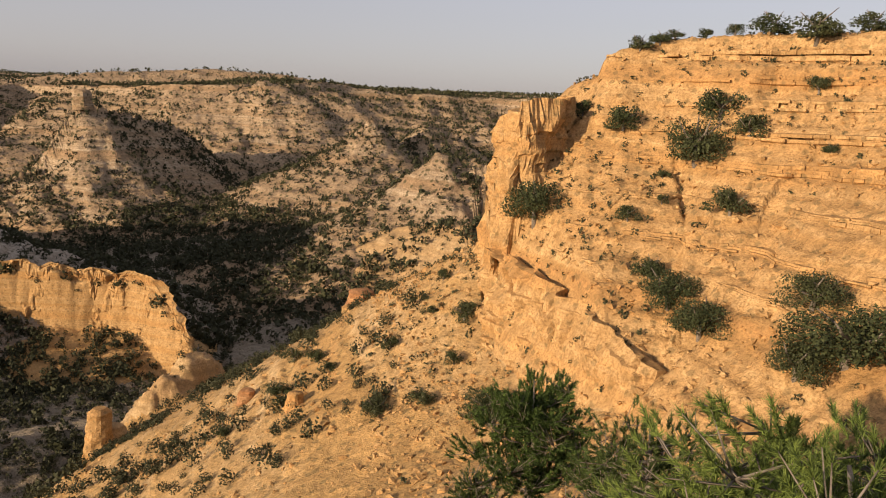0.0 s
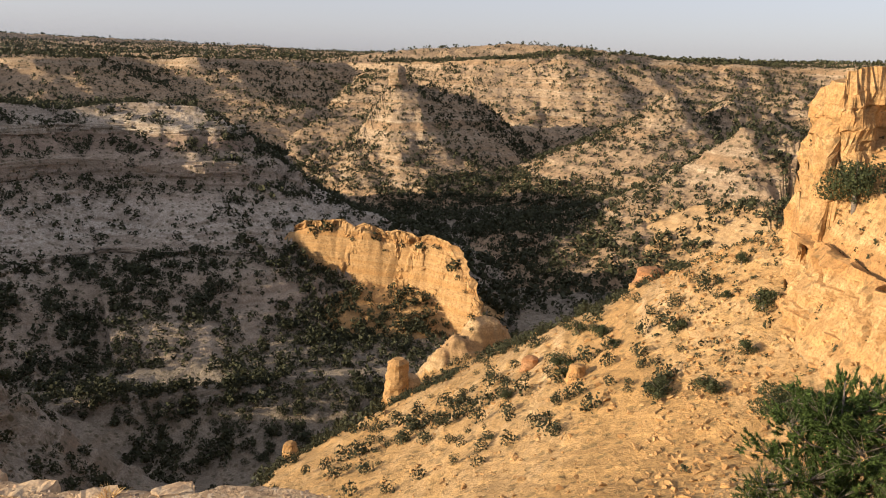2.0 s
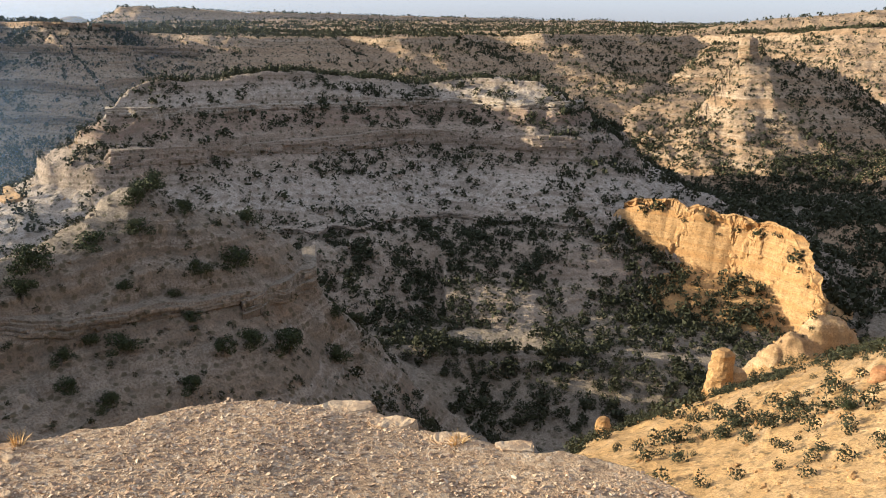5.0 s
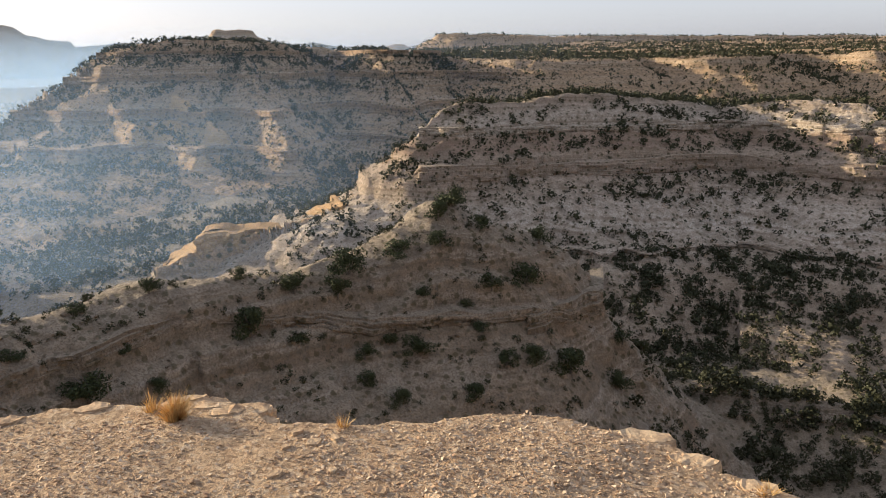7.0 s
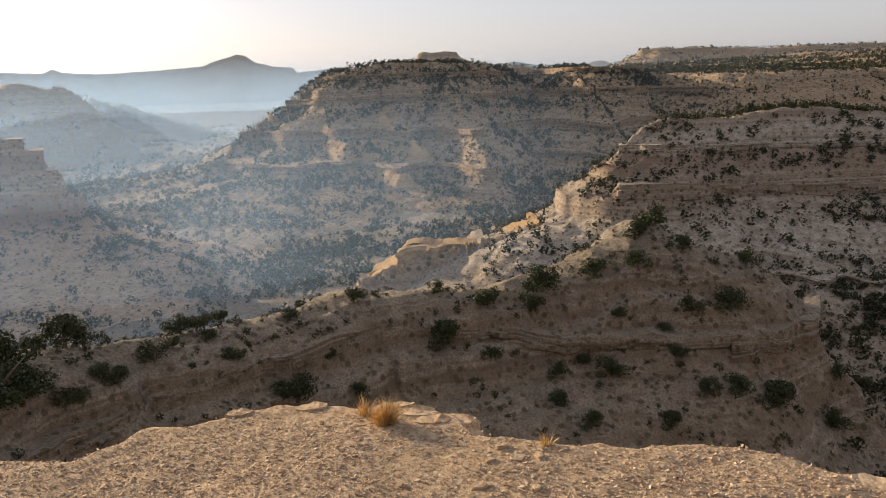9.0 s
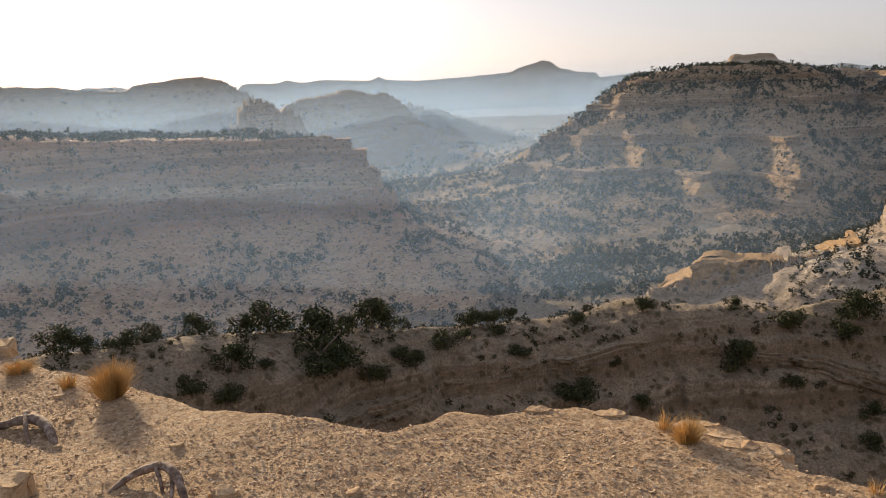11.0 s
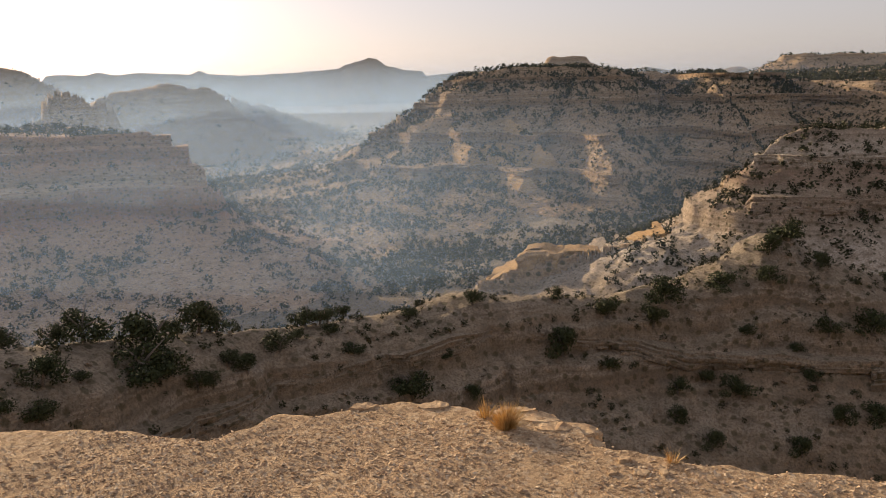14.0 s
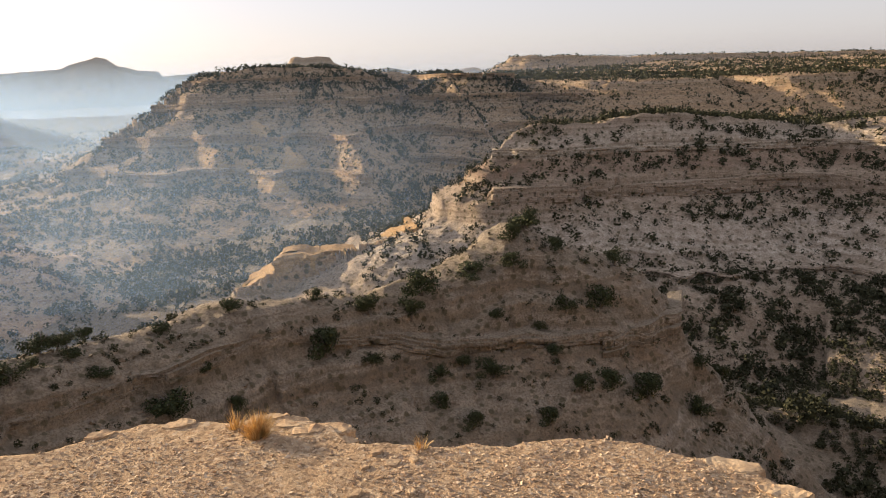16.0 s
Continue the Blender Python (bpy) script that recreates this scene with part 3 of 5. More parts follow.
def split_ground():
    n, rows = GX.shape
    idx = np.arange(n * rows).reshape(n, rows)
    nxt = np.roll(idx, -1, 0)
    quads = np.stack([idx[:, :-1], nxt[:, :-1], nxt[:, 1:], idx[:, 1:]], -1).reshape(-1, 4)
    own = OWNER[:, :-1].reshape(-1)
    pts = np.stack([GX, GY, GZ], -1).reshape(-1, 3)
    for k in range(len(FORMS) + 1):
        q = quads[own == k]
        if not len(q):
            continue
        used, inv = np.unique(q, return_inverse=True)
        if k:
            f = FORMS[k - 1]
            tagged(mesh_object(f.name, pts[used], inv.reshape(-1, 4), f.mat), f.label, f.category, kind="structure")
        else:
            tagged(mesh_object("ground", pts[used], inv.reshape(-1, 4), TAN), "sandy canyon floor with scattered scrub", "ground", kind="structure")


split_ground()


# ---- cliff bands: hard beds that stand proud along a contour of the ground ----
def cliff_band(label, mat, az0, az1, step, r0, r1, level, high, layers, block, out, seed, broken=0.25):
    """level: the height of the band's foot, or (bearing, height) pairs; high: its height in metres; block: the width of its joints."""
    rng = np.random.RandomState(seed)
    az = np.arange(az0, az1, step)
    foot = np.interp(az, [p[0] for p in level], [p[1] for p in level]) if isinstance(level, list) else np.full(len(az), float(level))
    foot = foot + high * 0.25 * fbm(az, az * 0 + seed, 6.0, 2)
    lo, hi = np.full(len(az), np.nan), np.full(len(az), np.nan)
    for i, a in enumerate(az):
        c = int(np.clip(round((a + 46) / AZ_STEP), 0, len(GX) - 1))
        r, z = GR[c], GZ[c]
        ok = np.nonzero((r[:-1] > r0) & (r[1:] < r1) & (z[:-1] < foot[i]) & (z[1:] >= foot[i]))[0]
        if len(ok):
            j = ok[0]
            lo[i] = r[j] + (r[j + 1] - r[j]) * (foot[i] - z[j]) / (z[j + 1] - z[j] + 1e-9)
            up = np.nonzero(z[j:] >= foot[i] + high)[0]
            hi[i] = min(r[j + up[0]] if len(up) else lo[i] + high, lo[i] + high * 3)
    good = ~np.isnan(lo)
    if good.sum() < 8:
        return
    jump = np.abs(np.diff(np.where(good, lo, -1e3))) > 0.018 * np.nanmean(lo) + 0.2
    bad = np.concatenate([[0], np.nonzero(jump)[0] + 1, [len(az)]])
    for a, b in zip(bad[:-1], bad[1:]):
        if b - a < 14:
            good[a:b] = False
    edge = np.concatenate([[False], jump]) | np.concatenate([jump, [False]])
    if good.sum() < 8:
        return
    w = 3
    for arr in (lo, hi):
        arr[:] = np.interp(az, az[good], arr[good])
        pad = np.pad(arr, w, mode="edge")
        arr[:] = np.mean([pad[k:k + len(arr)] for k in range(2 * w + 1)], 0) * 0.8 + arr * 0.2
    mean_r = lo[good].mean()
    run = np.radians(az) * mean_r
    thick = rng.uniform(0.5, 1.5, layers)
    edges = np.concatenate([[0], np.cumsum(thick / thick.sum())])
    rings = [(lo + 0.3 * high, foot - high * 0.35)]
    fade = np.clip(0.75 + 1.6 * fbm(run, run * 0 + seed, block * 14, 3) - (0.25 - broken) * 1.4, broken, 1.0)
    fade = np.minimum(fade, np.minimum(np.arange(len(az)), np.arange(len(az))[::-1]) / 6.0).clip(0, 1)
    tall = high * (0.35 + 0.65 * fade)
    for k in range(layers):
        width = block * rng.uniform(0.6, 1.6)
        cell = np.floor(run / width + 40 + 0.5 * fbm(run, run * 0 + k, width * 3, 2)).astype(int)
        disp = out * (TABLE[cell % 256, (k * 7 + seed) % 256] - 0.5) * 1.3 + out * 0.9 * (TABLE[k, seed % 256] - 0.5) + out * 1.2 * fbm(run, run * 0 + k * 3.3, block * 5, 4, 0.6)
        back = -0.12 * high + 0.35 * np.minimum(hi - lo, high) * edges[k] + (1 - fade) * 0.3 * high
        for e in (edges[k] + 0.004, edges[k + 1] - 0.004):
            rings.append((lo + back + disp, foot + tall * e))
    rings.append((np.maximum(hi, lo + high * 0.5) + 0.3 * high, foot + tall * 1.02 + 0.05))
    R, Z = np.stack([q[0] for q in rings], 1), np.stack([q[1] for q in rings], 1)
    X, Y = polar(az[:, None], R)
    n, m = X.shape
    idx = np.arange(n * m).reshape(n, m)
    quads = np.stack([idx[:-1, :-1], idx[1:, :-1], idx[1:, 1:], idx[:-1, 1:]], -1)
    use = good[:-1] & good[1:] & ~jump & (fade[1:] > 0.06)
    q = quads[use].reshape(-1, 4)
    if not len(q):
        return
    used, inv = np.unique(q, return_inverse=True)
    ob = mesh_object("cliff_band", np.stack([X, Y, Z], -1).reshape(-1, 3)[used], inv.reshape(-1, 4), mat, False)
    tagged(ob, label, "cliff band", kind="structure")


HILL_BED = "golden sandstone ledge cropping out of the hillside"
MESA_BED = "bedded sandstone cliff band round the mesa"
LEFT_BED = "red-brown sandstone cliff band of the layered mesa"
FAR_BED = "pale sandstone cliff band of the hazy mesa"
for k, (z0, h) in enumerate([(3.7, 0.7), (2.3, 0.5), (0.8, 0.6), (-0.9, 0.5), (-2.6, 0.7), (-4.4, 0.5), (-6.2, 0.6), (-7.6, 0.5)]):
    cliff_band(HILL_BED, GOLD, -34, -11.5 if z0 > 1 else -9.0, 0.06, 18, 60, z0, h, 3, 0.8, 0.3, 10 + k, -0.22)
cliff_band("brown rock band along the shaded ridge", TAN, 53.0, 112, 0.08, 50, 122, [(53, -34), (58, -32), (70, -32), (83, -27.5), (91, -28.3), (99, -27.5), (112, -27)], 2.0, 5, 1.6, 0.5, 32, 0.0)
cliff_band("squared rock face at the end of the shaded ridge", TAN, 52.8, 58.5, 0.06, 60, 122, -33.5, 4.0, 5, 1.3, 0.5, 34)
for k, (z0, h) in enumerate([(-19.6, 2.4), (-30.0, 4.4), (-46, 1.6)]):
    cliff_band(MESA_BED, MESA, 33, 67, 0.1, 150, 300, z0, h, 5, 3.0, 0.9, 40 + k)
for k, (z0, h) in enumerate([(-17.6, 3.0), (-23, 4.0), (-30.5, 4.4), (-42, 8.4)]):
    cliff_band(LEFT_BED, LEFT, 104.2, 150, 0.12, 230, 345, z0, h, 7, 5.0, 1.1, 50 + k)
for k, (z0, h) in enumerate([(4, 5), (-11, 6), (-31, 7), (-46, 5)]):
    cliff_band(FAR_BED, PALE, 60, 97, 0.14, 270, 640, z0, h, 5, 9.0, 2.5, 60 + k)


# ---- free-standing crags with beds and joints ----
def crag(name, label, outline, low, tops, seed, lean=0.07, mat=GOLD, spacing=0.16, rough=1.0, spine=None):
    """A block of cliff over an outline of (angle, distance) places: beds of uneven thickness, split by upright joints."""
    rng = np.random.RandomState(seed)
    px, py = polar(*np.array(outline, float).T)
    px, py = np.append(px, px[0]), np.append(py, py[0])
    run = np.concatenate([[0], np.cumsum(np.hypot(np.diff(px), np.diff(py)))])
    n = int(run[-1] / spacing)
    u = np.linspace(0, run[-1], n, endpoint=False)
    x, y = np.interp(u, run, px), np.interp(u, run, py)
    for _ in range(4):  # rounder corners
        x, y = (np.roll(x, 3) + x + np.roll(x, -3)) / 3, (np.roll(y, 3) + y + np.roll(y, -3)) / 3
    tx, ty = np.roll(x, -1) - np.roll(x, 1), np.roll(y, -1) - np.roll(y, 1)
    size = np.hypot(tx, ty)
    nx, ny = ty / size, -tx / size
    if np.mean(nx * (x - x.mean()) + ny * (y - y.mean())) < 0:
        nx, ny = -nx, -ny
    az = np.degrees(np.arctan2(-x, y))
    top = np.interp(az, [p[0] for p in tops], [p[1] for p in tops]) + 0.5 * rough * fbm(u, u * 0 + seed, 3.0 * rough, 3)
    levels, z = [0.0], 0.0
    while z < 0.97:
        z = min(z + rng.choice([0.02, 0.035, 0.06, 0.1]) * rng.uniform(0.8, 1.3), 1.0)
        levels.append(z)
    rings = []
    for k in range(len(levels) - 1):
        wide = rng.uniform(1.2, 3.0)
        cell = np.floor(u / wide + 40 + 0.6 * fbm(u, u * 0 + k * 0.15, 4.0, 2)).astype(int)
        bed = rng.uniform(-0.16, 0.16) + 0.22 * (TABLE[cell % 256, (k // 3 + seed) % 256] - 0.5) + 0.10 * (TABLE[(cell * 3) % 256, (k + seed) % 256] - 0.5)
        for e in (levels[k] + 0.003, levels[k + 1] - 0.003):
            zz = low + (top - low) * e
            out = bed + 1.3 * fbm(u + 31, u * 0 + e * 2.0, 6.0, 3) + 0.8 * rough * fbm(u, zz * 1.3, 1.8 * rough, 5, 0.6) - lean * (zz - low) - 0.9 * max(e - 0.93, 0) * 8 * 0.4
            crack = np.clip(1 - np.abs(fbm(u + 0.25 * zz, zz * 0.2 + seed, 2.4 * rough, 2)) * 9, 0, 1) * 0.6 * rough
            rings.append(np.stack([x + nx * (out - crack), y + ny * (out - crack), zz], -1))
    m = len(rings)
    centre = np.array([x.mean(), y.mean(), top.mean()])
    middle = centre
    if spine:
        sx, sy = polar(az, np.interp(az, [q[0] for q in spine], [q[1] for q in spine]))
        middle = np.stack([sx, sy, top - 0.2], -1)
    for f in (0.75, 0.4, 0.02) if spine else (0.75, 0.4):
        r = rings[m - 1] * f + middle * (1 - f)
        r[:, 2] += 0.15 * fbm(r[:, 0], r[:, 1], 1.5, 3)
        rings.append(r)
    verts = np.concatenate(rings if spine else rings + [centre[None]])
    idx = np.arange(len(rings) * n).reshape(len(rings), n)
    nxt = np.roll(idx, -1, 1)
    faces = np.stack([idx[:-1], nxt[:-1], nxt[1:], idx[1:]], -1).reshape(-1, 4).tolist()
    if not spine:
        faces += [(int(a), int(b), len(verts) - 1) for a, b in zip(idx[-1], nxt[-1])]
    tagged(mesh_object(name, verts, faces, mat, False), label, "cliff", kind="structure")


crag("sandstone_cliff", "sunlit cracked sandstone cliff at the end of the hill", [(-3.9, 57), (-4.1, 50), (-4.9, 47.5), (-6.5, 47.2), (-8.2, 48.2), (-10.2, 50.5), (-11.2, 56), (-9, 62), (-6, 62)], -13.5, [(-12, 1.3), (-9, 1.0), (-6, 0.5), (-4, -0.1)], 5)
crag("rock_band", "lower step of the golden cliff above the slope", [(-3.2, 50), (-3.4, 46), (-5.6, 42.5), (-8.6, 39), (-11, 36.6), (-13.5, 35), (-16, 33.4), (-18, 32.8), (-19, 36), (-14, 46), (-9, 50)], -16.5, [(-19, -11.6), (-16, -10.4), (-12, -9.5), (-8, -8.9), (-4, -8.3)], 8, 0.16)


WALL = [(30.6, -40.6), (29.4, -38.0), (28.2, -37.6), (27.4, -36.8), (26.3, -38.8), (25.3, -37.4), (24.2, -39.2), (22.8, -38.4), (21.8, -39.8), (20.4, -38.6), (19.3, -40.4), (18.3, -44.5), (17.5, -48), (16.6, -51.5)]
WALL_R = [(16.6, 175), (18.3, 181), (20.4, 189), (24.0, 194.5), (27.2, 198.5), (30.6, 206)]
_wall_r = [float(np.interp(a, *zip(*WALL_R))) for a, _ in WALL]
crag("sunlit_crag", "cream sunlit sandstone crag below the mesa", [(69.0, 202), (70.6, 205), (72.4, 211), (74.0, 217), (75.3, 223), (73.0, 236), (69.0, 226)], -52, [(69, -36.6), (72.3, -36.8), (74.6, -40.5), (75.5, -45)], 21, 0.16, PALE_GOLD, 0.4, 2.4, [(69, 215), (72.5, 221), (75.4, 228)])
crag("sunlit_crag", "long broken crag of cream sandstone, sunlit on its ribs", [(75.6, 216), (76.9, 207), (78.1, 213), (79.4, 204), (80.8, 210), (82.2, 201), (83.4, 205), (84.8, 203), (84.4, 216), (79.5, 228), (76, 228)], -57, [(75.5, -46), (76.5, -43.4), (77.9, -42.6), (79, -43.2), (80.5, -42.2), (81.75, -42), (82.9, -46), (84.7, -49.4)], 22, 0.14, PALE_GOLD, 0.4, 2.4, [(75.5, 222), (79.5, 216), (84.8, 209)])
crag("rock_wall", "sunlit orange sandstone wall with upright cracks", [(a, r - 1.2) for (a, _), r in zip(WALL, _wall_r)] + [(a, r + 4.5) for (a, _), r in reversed(list(zip(WALL, _wall_r)))],
     -56, sorted(WALL), 12, 0.12, GOLD, 0.26, 1.6, [(a, r + 1.6) for a, r in WALL_R])


# ---- sites ----
def height_at(az, r):
    x, y = polar(np.atleast_1d(np.asarray(az, float)), np.atleast_1d(np.asarray(r, float)))
    return x, y, ground(x, y)[0]


def site(az, el, near=12.0, far=700.0):
    """The place where the line of sight at this bearing and elevation first meets the ground."""
    r = np.geomspace(near, far, 500)
    x, y, z = height_at(np.full(500, az), r)
    hit = np.nonzero(np.degrees(np.arctan2(z, r)) >= el)[0]
    i = hit[0] if len(hit) else int(np.argmax(np.arctan2(z, r)))
    return Vector((x[i], y[i], z[i])), r[i]


# ---- foliage ----
def leaf_material(name, dark, light):
    m, nodes, links, bsdf = material(name)
    geo = nodes.new("ShaderNodeNewGeometry")
    info = nodes.new("ShaderNodeObjectInfo")
    c = mix(nodes, links, geo.outputs["Random Per Island"], dark, light)
    c = mix(nodes, links, math_node(nodes, links, "MULTIPLY", info.outputs["Random"], 0.3), c, (0.07, 0.068, 0.03))
    links.new(c, bsdf.inputs["Base Color"])
    bsdf.inputs["Roughness"].default_value, bsdf.inputs["Specular IOR Level"].default_value = 0.75, 0.2
    return m


JUNIPER = leaf_material("juniper foliage", (0.017, 0.025, 0.010), (0.06, 0.074, 0.029))
PINE = leaf_material("pinyon needles", (0.022, 0.042, 0.010), (0.085, 0.13, 0.03))
# Brighter copy of PINE: light shining through the needles, put into their colour.
GREEN_PINE = leaf_material("fresh pinyon needles", (0.045, 0.08, 0.016), (0.19, 0.26, 0.05))
FAR_LEAF = leaf_material("scrub", (0.02, 0.024, 0.012), (0.052, 0.056, 0.027))
BARK, _n, _l, _b = material("grey bark")
_geo = _n.new("ShaderNodeNewGeometry")
_l.new(ramp(_n, _l, tex_noise(_n, _l, _geo.outputs["Position"], 14, 5), (0.3, (0.07, 0.055, 0.04)), (0.7, (0.22, 0.19, 0.16))), _b.inputs["Base Color"])
_b.inputs["Roughness"].default_value = 0.9


def crown_arrays(rng, leaves, leaf, lobes=7, tall=0.8, open_below=0.03, spread=0.28):
    """Small leafy quads on the shells of a few lobes. Unit width, standing on z = 0."""
    c = np.stack([rng.uniform(-spread, spread, lobes), rng.uniform(-spread, spread, lobes), rng.uniform(0.16, 0.62, lobes) * tall], 1)
    c[:, :2] *= (1.15 - 0.55 * c[:, 2:] / tall)
    rad = rng.uniform(0.2, 0.33, lobes) * (0.5 - spread) / 0.22
    k = rng.randint(0, lobes, leaves)
    d = rng.normal(size=(leaves, 3))
    d /= np.linalg.norm(d, axis=1)[:, None]
    p = c[k] + d * (rad[k] * rng.uniform(0.45, 1.12, leaves) ** 0.7)[:, None] * (1, 1, 0.85)
    p[:, 2] = np.maximum(p[:, 2], open_below + rng.uniform(0, 0.06, leaves))
    n = d + rng.normal(scale=0.55, size=(leaves, 3))
    n /= np.linalg.norm(n, axis=1)[:, None]
    a = np.cross(n, rng.normal(size=(leaves, 3)))
    a /= np.linalg.norm(a, axis=1)[:, None]
    b = np.cross(n, a)
    sz = leaf * rng.uniform(0.5, 1.3, leaves)[:, None]
    quad = np.stack([p - a * sz - b * sz * 0.5, p + a * sz * 0.7 - b * sz * 0.6, p + a * sz + b * sz * 0.5, p - a * sz * 0.6 + b * sz * 0.7], 1)
    return quad.reshape(-1, 3), np.arange(leaves * 4).reshape(-1, 4)


def tube_arrays(points, radii, sides=6):
    """A tapered, bent tube along the points."""
    pts = [Vector(p) for p in points]
    verts, faces = [], []
    for i, (p, r) in enumerate(zip(pts, radii)):
        way = (pts[min(i + 1, len(pts) - 1)] - pts[max(i - 1, 0)]).normalized()
        u = way.cross(Vector((0.3, 0.9, 0.2))).normalized()
        v = way.cross(u)
        for k in range(sides):
            a = 2 * math.pi * k / sides
            verts.append(tuple(p + (u * math.cos(a) + v * math.sin(a)) * r))
    for i in range(len(pts) - 1):
        for k in range(sides):
            a, b = i * sides + k, i * sides + (k + 1) % sides
            faces.append((a, b, b + sides, a + sides))
    faces.append(tuple(range(sides))[::-1])
    faces.append(tuple(range(len(verts) - sides, len(verts))))
    return verts, faces


def merged(*pieces):
    verts, faces = [], []
    for v, f in pieces:
        o = len(verts)
        verts += [tuple(x) for x in v]
        faces += [tuple(int(i) + o for i in q) for q in f]
    return verts, faces


def wood_arrays(rng, tall, limbs=4, thick=0.035):
    """A short crooked trunk that forks into limbs."""
    fork = Vector((rng.uniform(-0.06, 0.06), rng.uniform(-0.06, 0.06), tall * 0.3))
    parts = [tube_arrays([(0, 0, -0.12), (fork.x * 0.4 + 0.02, fork.y * 0.4, tall * 0.12), fork], [thick * 1.4, thick * 1.1, thick * 0.9])]
    for i in range(limbs):
        a = 2 * math.pi * (i + rng.uniform(0, 0.6)) / limbs
        end = Vector((math.cos(a) * 0.3, math.sin(a) * 0.3, tall * rng.uniform(0.5, 0.85)))
        mid = fork.lerp(end, 0.5) + Vector((rng.uniform(-0.05, 0.05), rng.uniform(-0.05, 0.05), -0.02))
        parts.append(tube_arrays([fork, mid, end], [thick * 0.7, thick * 0.5, thick * 0.15], 5))
    return merged(*parts)


def data(name, arrays, mat, smooth=False):
    verts, faces = arrays
    me = bpy.data.meshes.new(name)
    me.from_pydata([tuple(v) for v in verts], [], [tuple(int(i) for i in f) for f in faces])
    me.materials.append(mat)
    if smooth:
        me.polygons.foreach_set("use_smooth", [True] * len(me.polygons))
    return me


def part(name, arrays, mat, parent, label="", smooth=False):
    ob = new(name, data(name, arrays, mat, smooth))
    ob.parent = parent
    return tagged(ob, label)


def tree_kind(seed, name, leaves, leaf, tall, lobes):
    rng = np.random.RandomState(seed)
    return name, data("trunk", wood_arrays(rng, tall), BARK, True), data("crown", crown_arrays(rng, leaves, leaf, lobes, tall, 0.06, 0.34), JUNIPER)


def plant(kind, place, width, turn, label, group, tall=1.0):
    name, trunk, crown = kind
    root = new(name)
    root.matrix_world = Matrix.Translation(place) @ pose(0, 0, 0, 0, 0, turn) @ Matrix.Diagonal((width, width, width * tall, 1))
    for part_name, me in (("trunk", trunk), ("crown", crown)):
        ob = new(part_name, me)
        ob.parent = root
    return tagged(root, label, "juniper" if name == "juniper" else "shrub", group)


KINDS = [tree_kind(20 + i, "juniper", 1700, 0.024, 0.72 + 0.06 * (i % 3), 9 + i % 5) for i in range(8)]
BIG = [tree_kind(60 + i, "juniper", 5200, 0.0145, 0.8, 14 + 3 * i) for i in range(3)]

HILL = [(-14.0, 4.3, 1.8), (-15.3, 4.7, 1.6), (-16.2, 5.6, 1.4), (-18.2, 5.7, 1.2), (-20.0, 6.0, 1.5), (-22.3, 5.8, 2.6), (-24.9, 4.9, 3.4), (-28.1, 6.1, 2.4), (-10.5, 0.0, 1.6), (-13.3, -1.0, 2.6),
        (-19.5, 0.0, 3.3), (-18.3, -3.1, 4.5), (-21.5, -1.1, 2.8), (-25.4, 2.0, 1.8), (-26.5, -2.0, 1.2), (-20.8, -6.2, 3.1), (-16.3, -5.9, 1.0), (-14.1, -7.2, 1.8), (-7.6, -7.8, 4.1), (-16.2, -4.1, 1.0)]
LOWER = [(-1.2, -12.1, 1.4), (-2.8, -15.0, 2.4), (-0.6, -14.5, 0.9), (-15.8, -11.0, 2.6), (-17.3, -12.9, 4.1), (-19.6, -14.8, 4.3), (-26.4, -12.0, 4.3), (-25.9, -16.5, 4.5), (-28.8, -15.3, 7.3), (-2.3, -18.1, 1.6),
         (0.1, -20.8, 2.2), (3.5, -21.7, 2.6), (-4.6, -21.7, 3.9), (2.6, -17.2, 1.4), (10.8, -20.4, 2.0), (8.0, -18.1, 1.8), (9.6, -18.0, 1.6), (14.7, -22.8, 1.4), (10.4, -21.1, 1.6), (6.9, -18.7, 1.1)]
RIDGE_A = [(109.3, -18.8, 3.1), (107.4, -16.0, 1.2), (105.5, -16.0, 2.4), (98.1, -15.9, 1.6), (96.4, -15.5, 1.2), (100.0, -17.9, 1.8), (96.2, -16.8, 1.2), (94.6, -18.4, 1.1), (103.6, -18.4, 1.2), (102.4, -19.3, 1.6),
           (105.9, -19.9, 1.4), (90.4, -15.9, 1.1), (90.2, -21.6, 2.4), (85.5, -21.8, 1.2), (87.7, -19.0, 0.8), (85.7, -15.2, 1.4), (75.7, -16.0, 1.6), (72.6, -16.6, 1.5), (79.0, -18.8, 2.2), (75.4, -19.5, 1.1),
           (79.7, -14.7, 1.0), (70.7, -20.9, 1.2), (70.7, -22.8, 1.2), (68.8, -19.9, 1.0), (68.1, -13.7, 1.7), (64.9, -13.3, 1.4)]
RIDGE_B = [(66.5, -20.7, 1.8), (68.2, -24.3, 1.4), (66.2, -16.5, 0.9), (65.0, -11.0, 1.4), (64.0, -10.1, 1.6), (61.8, -11.6, 1.2), (61.1, -15.9, 1.2), (58.6, -15.7, 1.8), (61.8, -19.1, 1.0), (57.6, -21.1, 1.7),
           (55.0, -21.9, 2.2), (62.2, -24.0, 1.4), (59.9, -21.5, 1.3), (57.7, -12.7, 1.3), (63.0, -17.3, 0.8), (51.4, -19.4, 1.1), (50.0, -20.0, 1.0), (51.4, -22.6, 1.6), (71.7, -14.8, 2.0)]
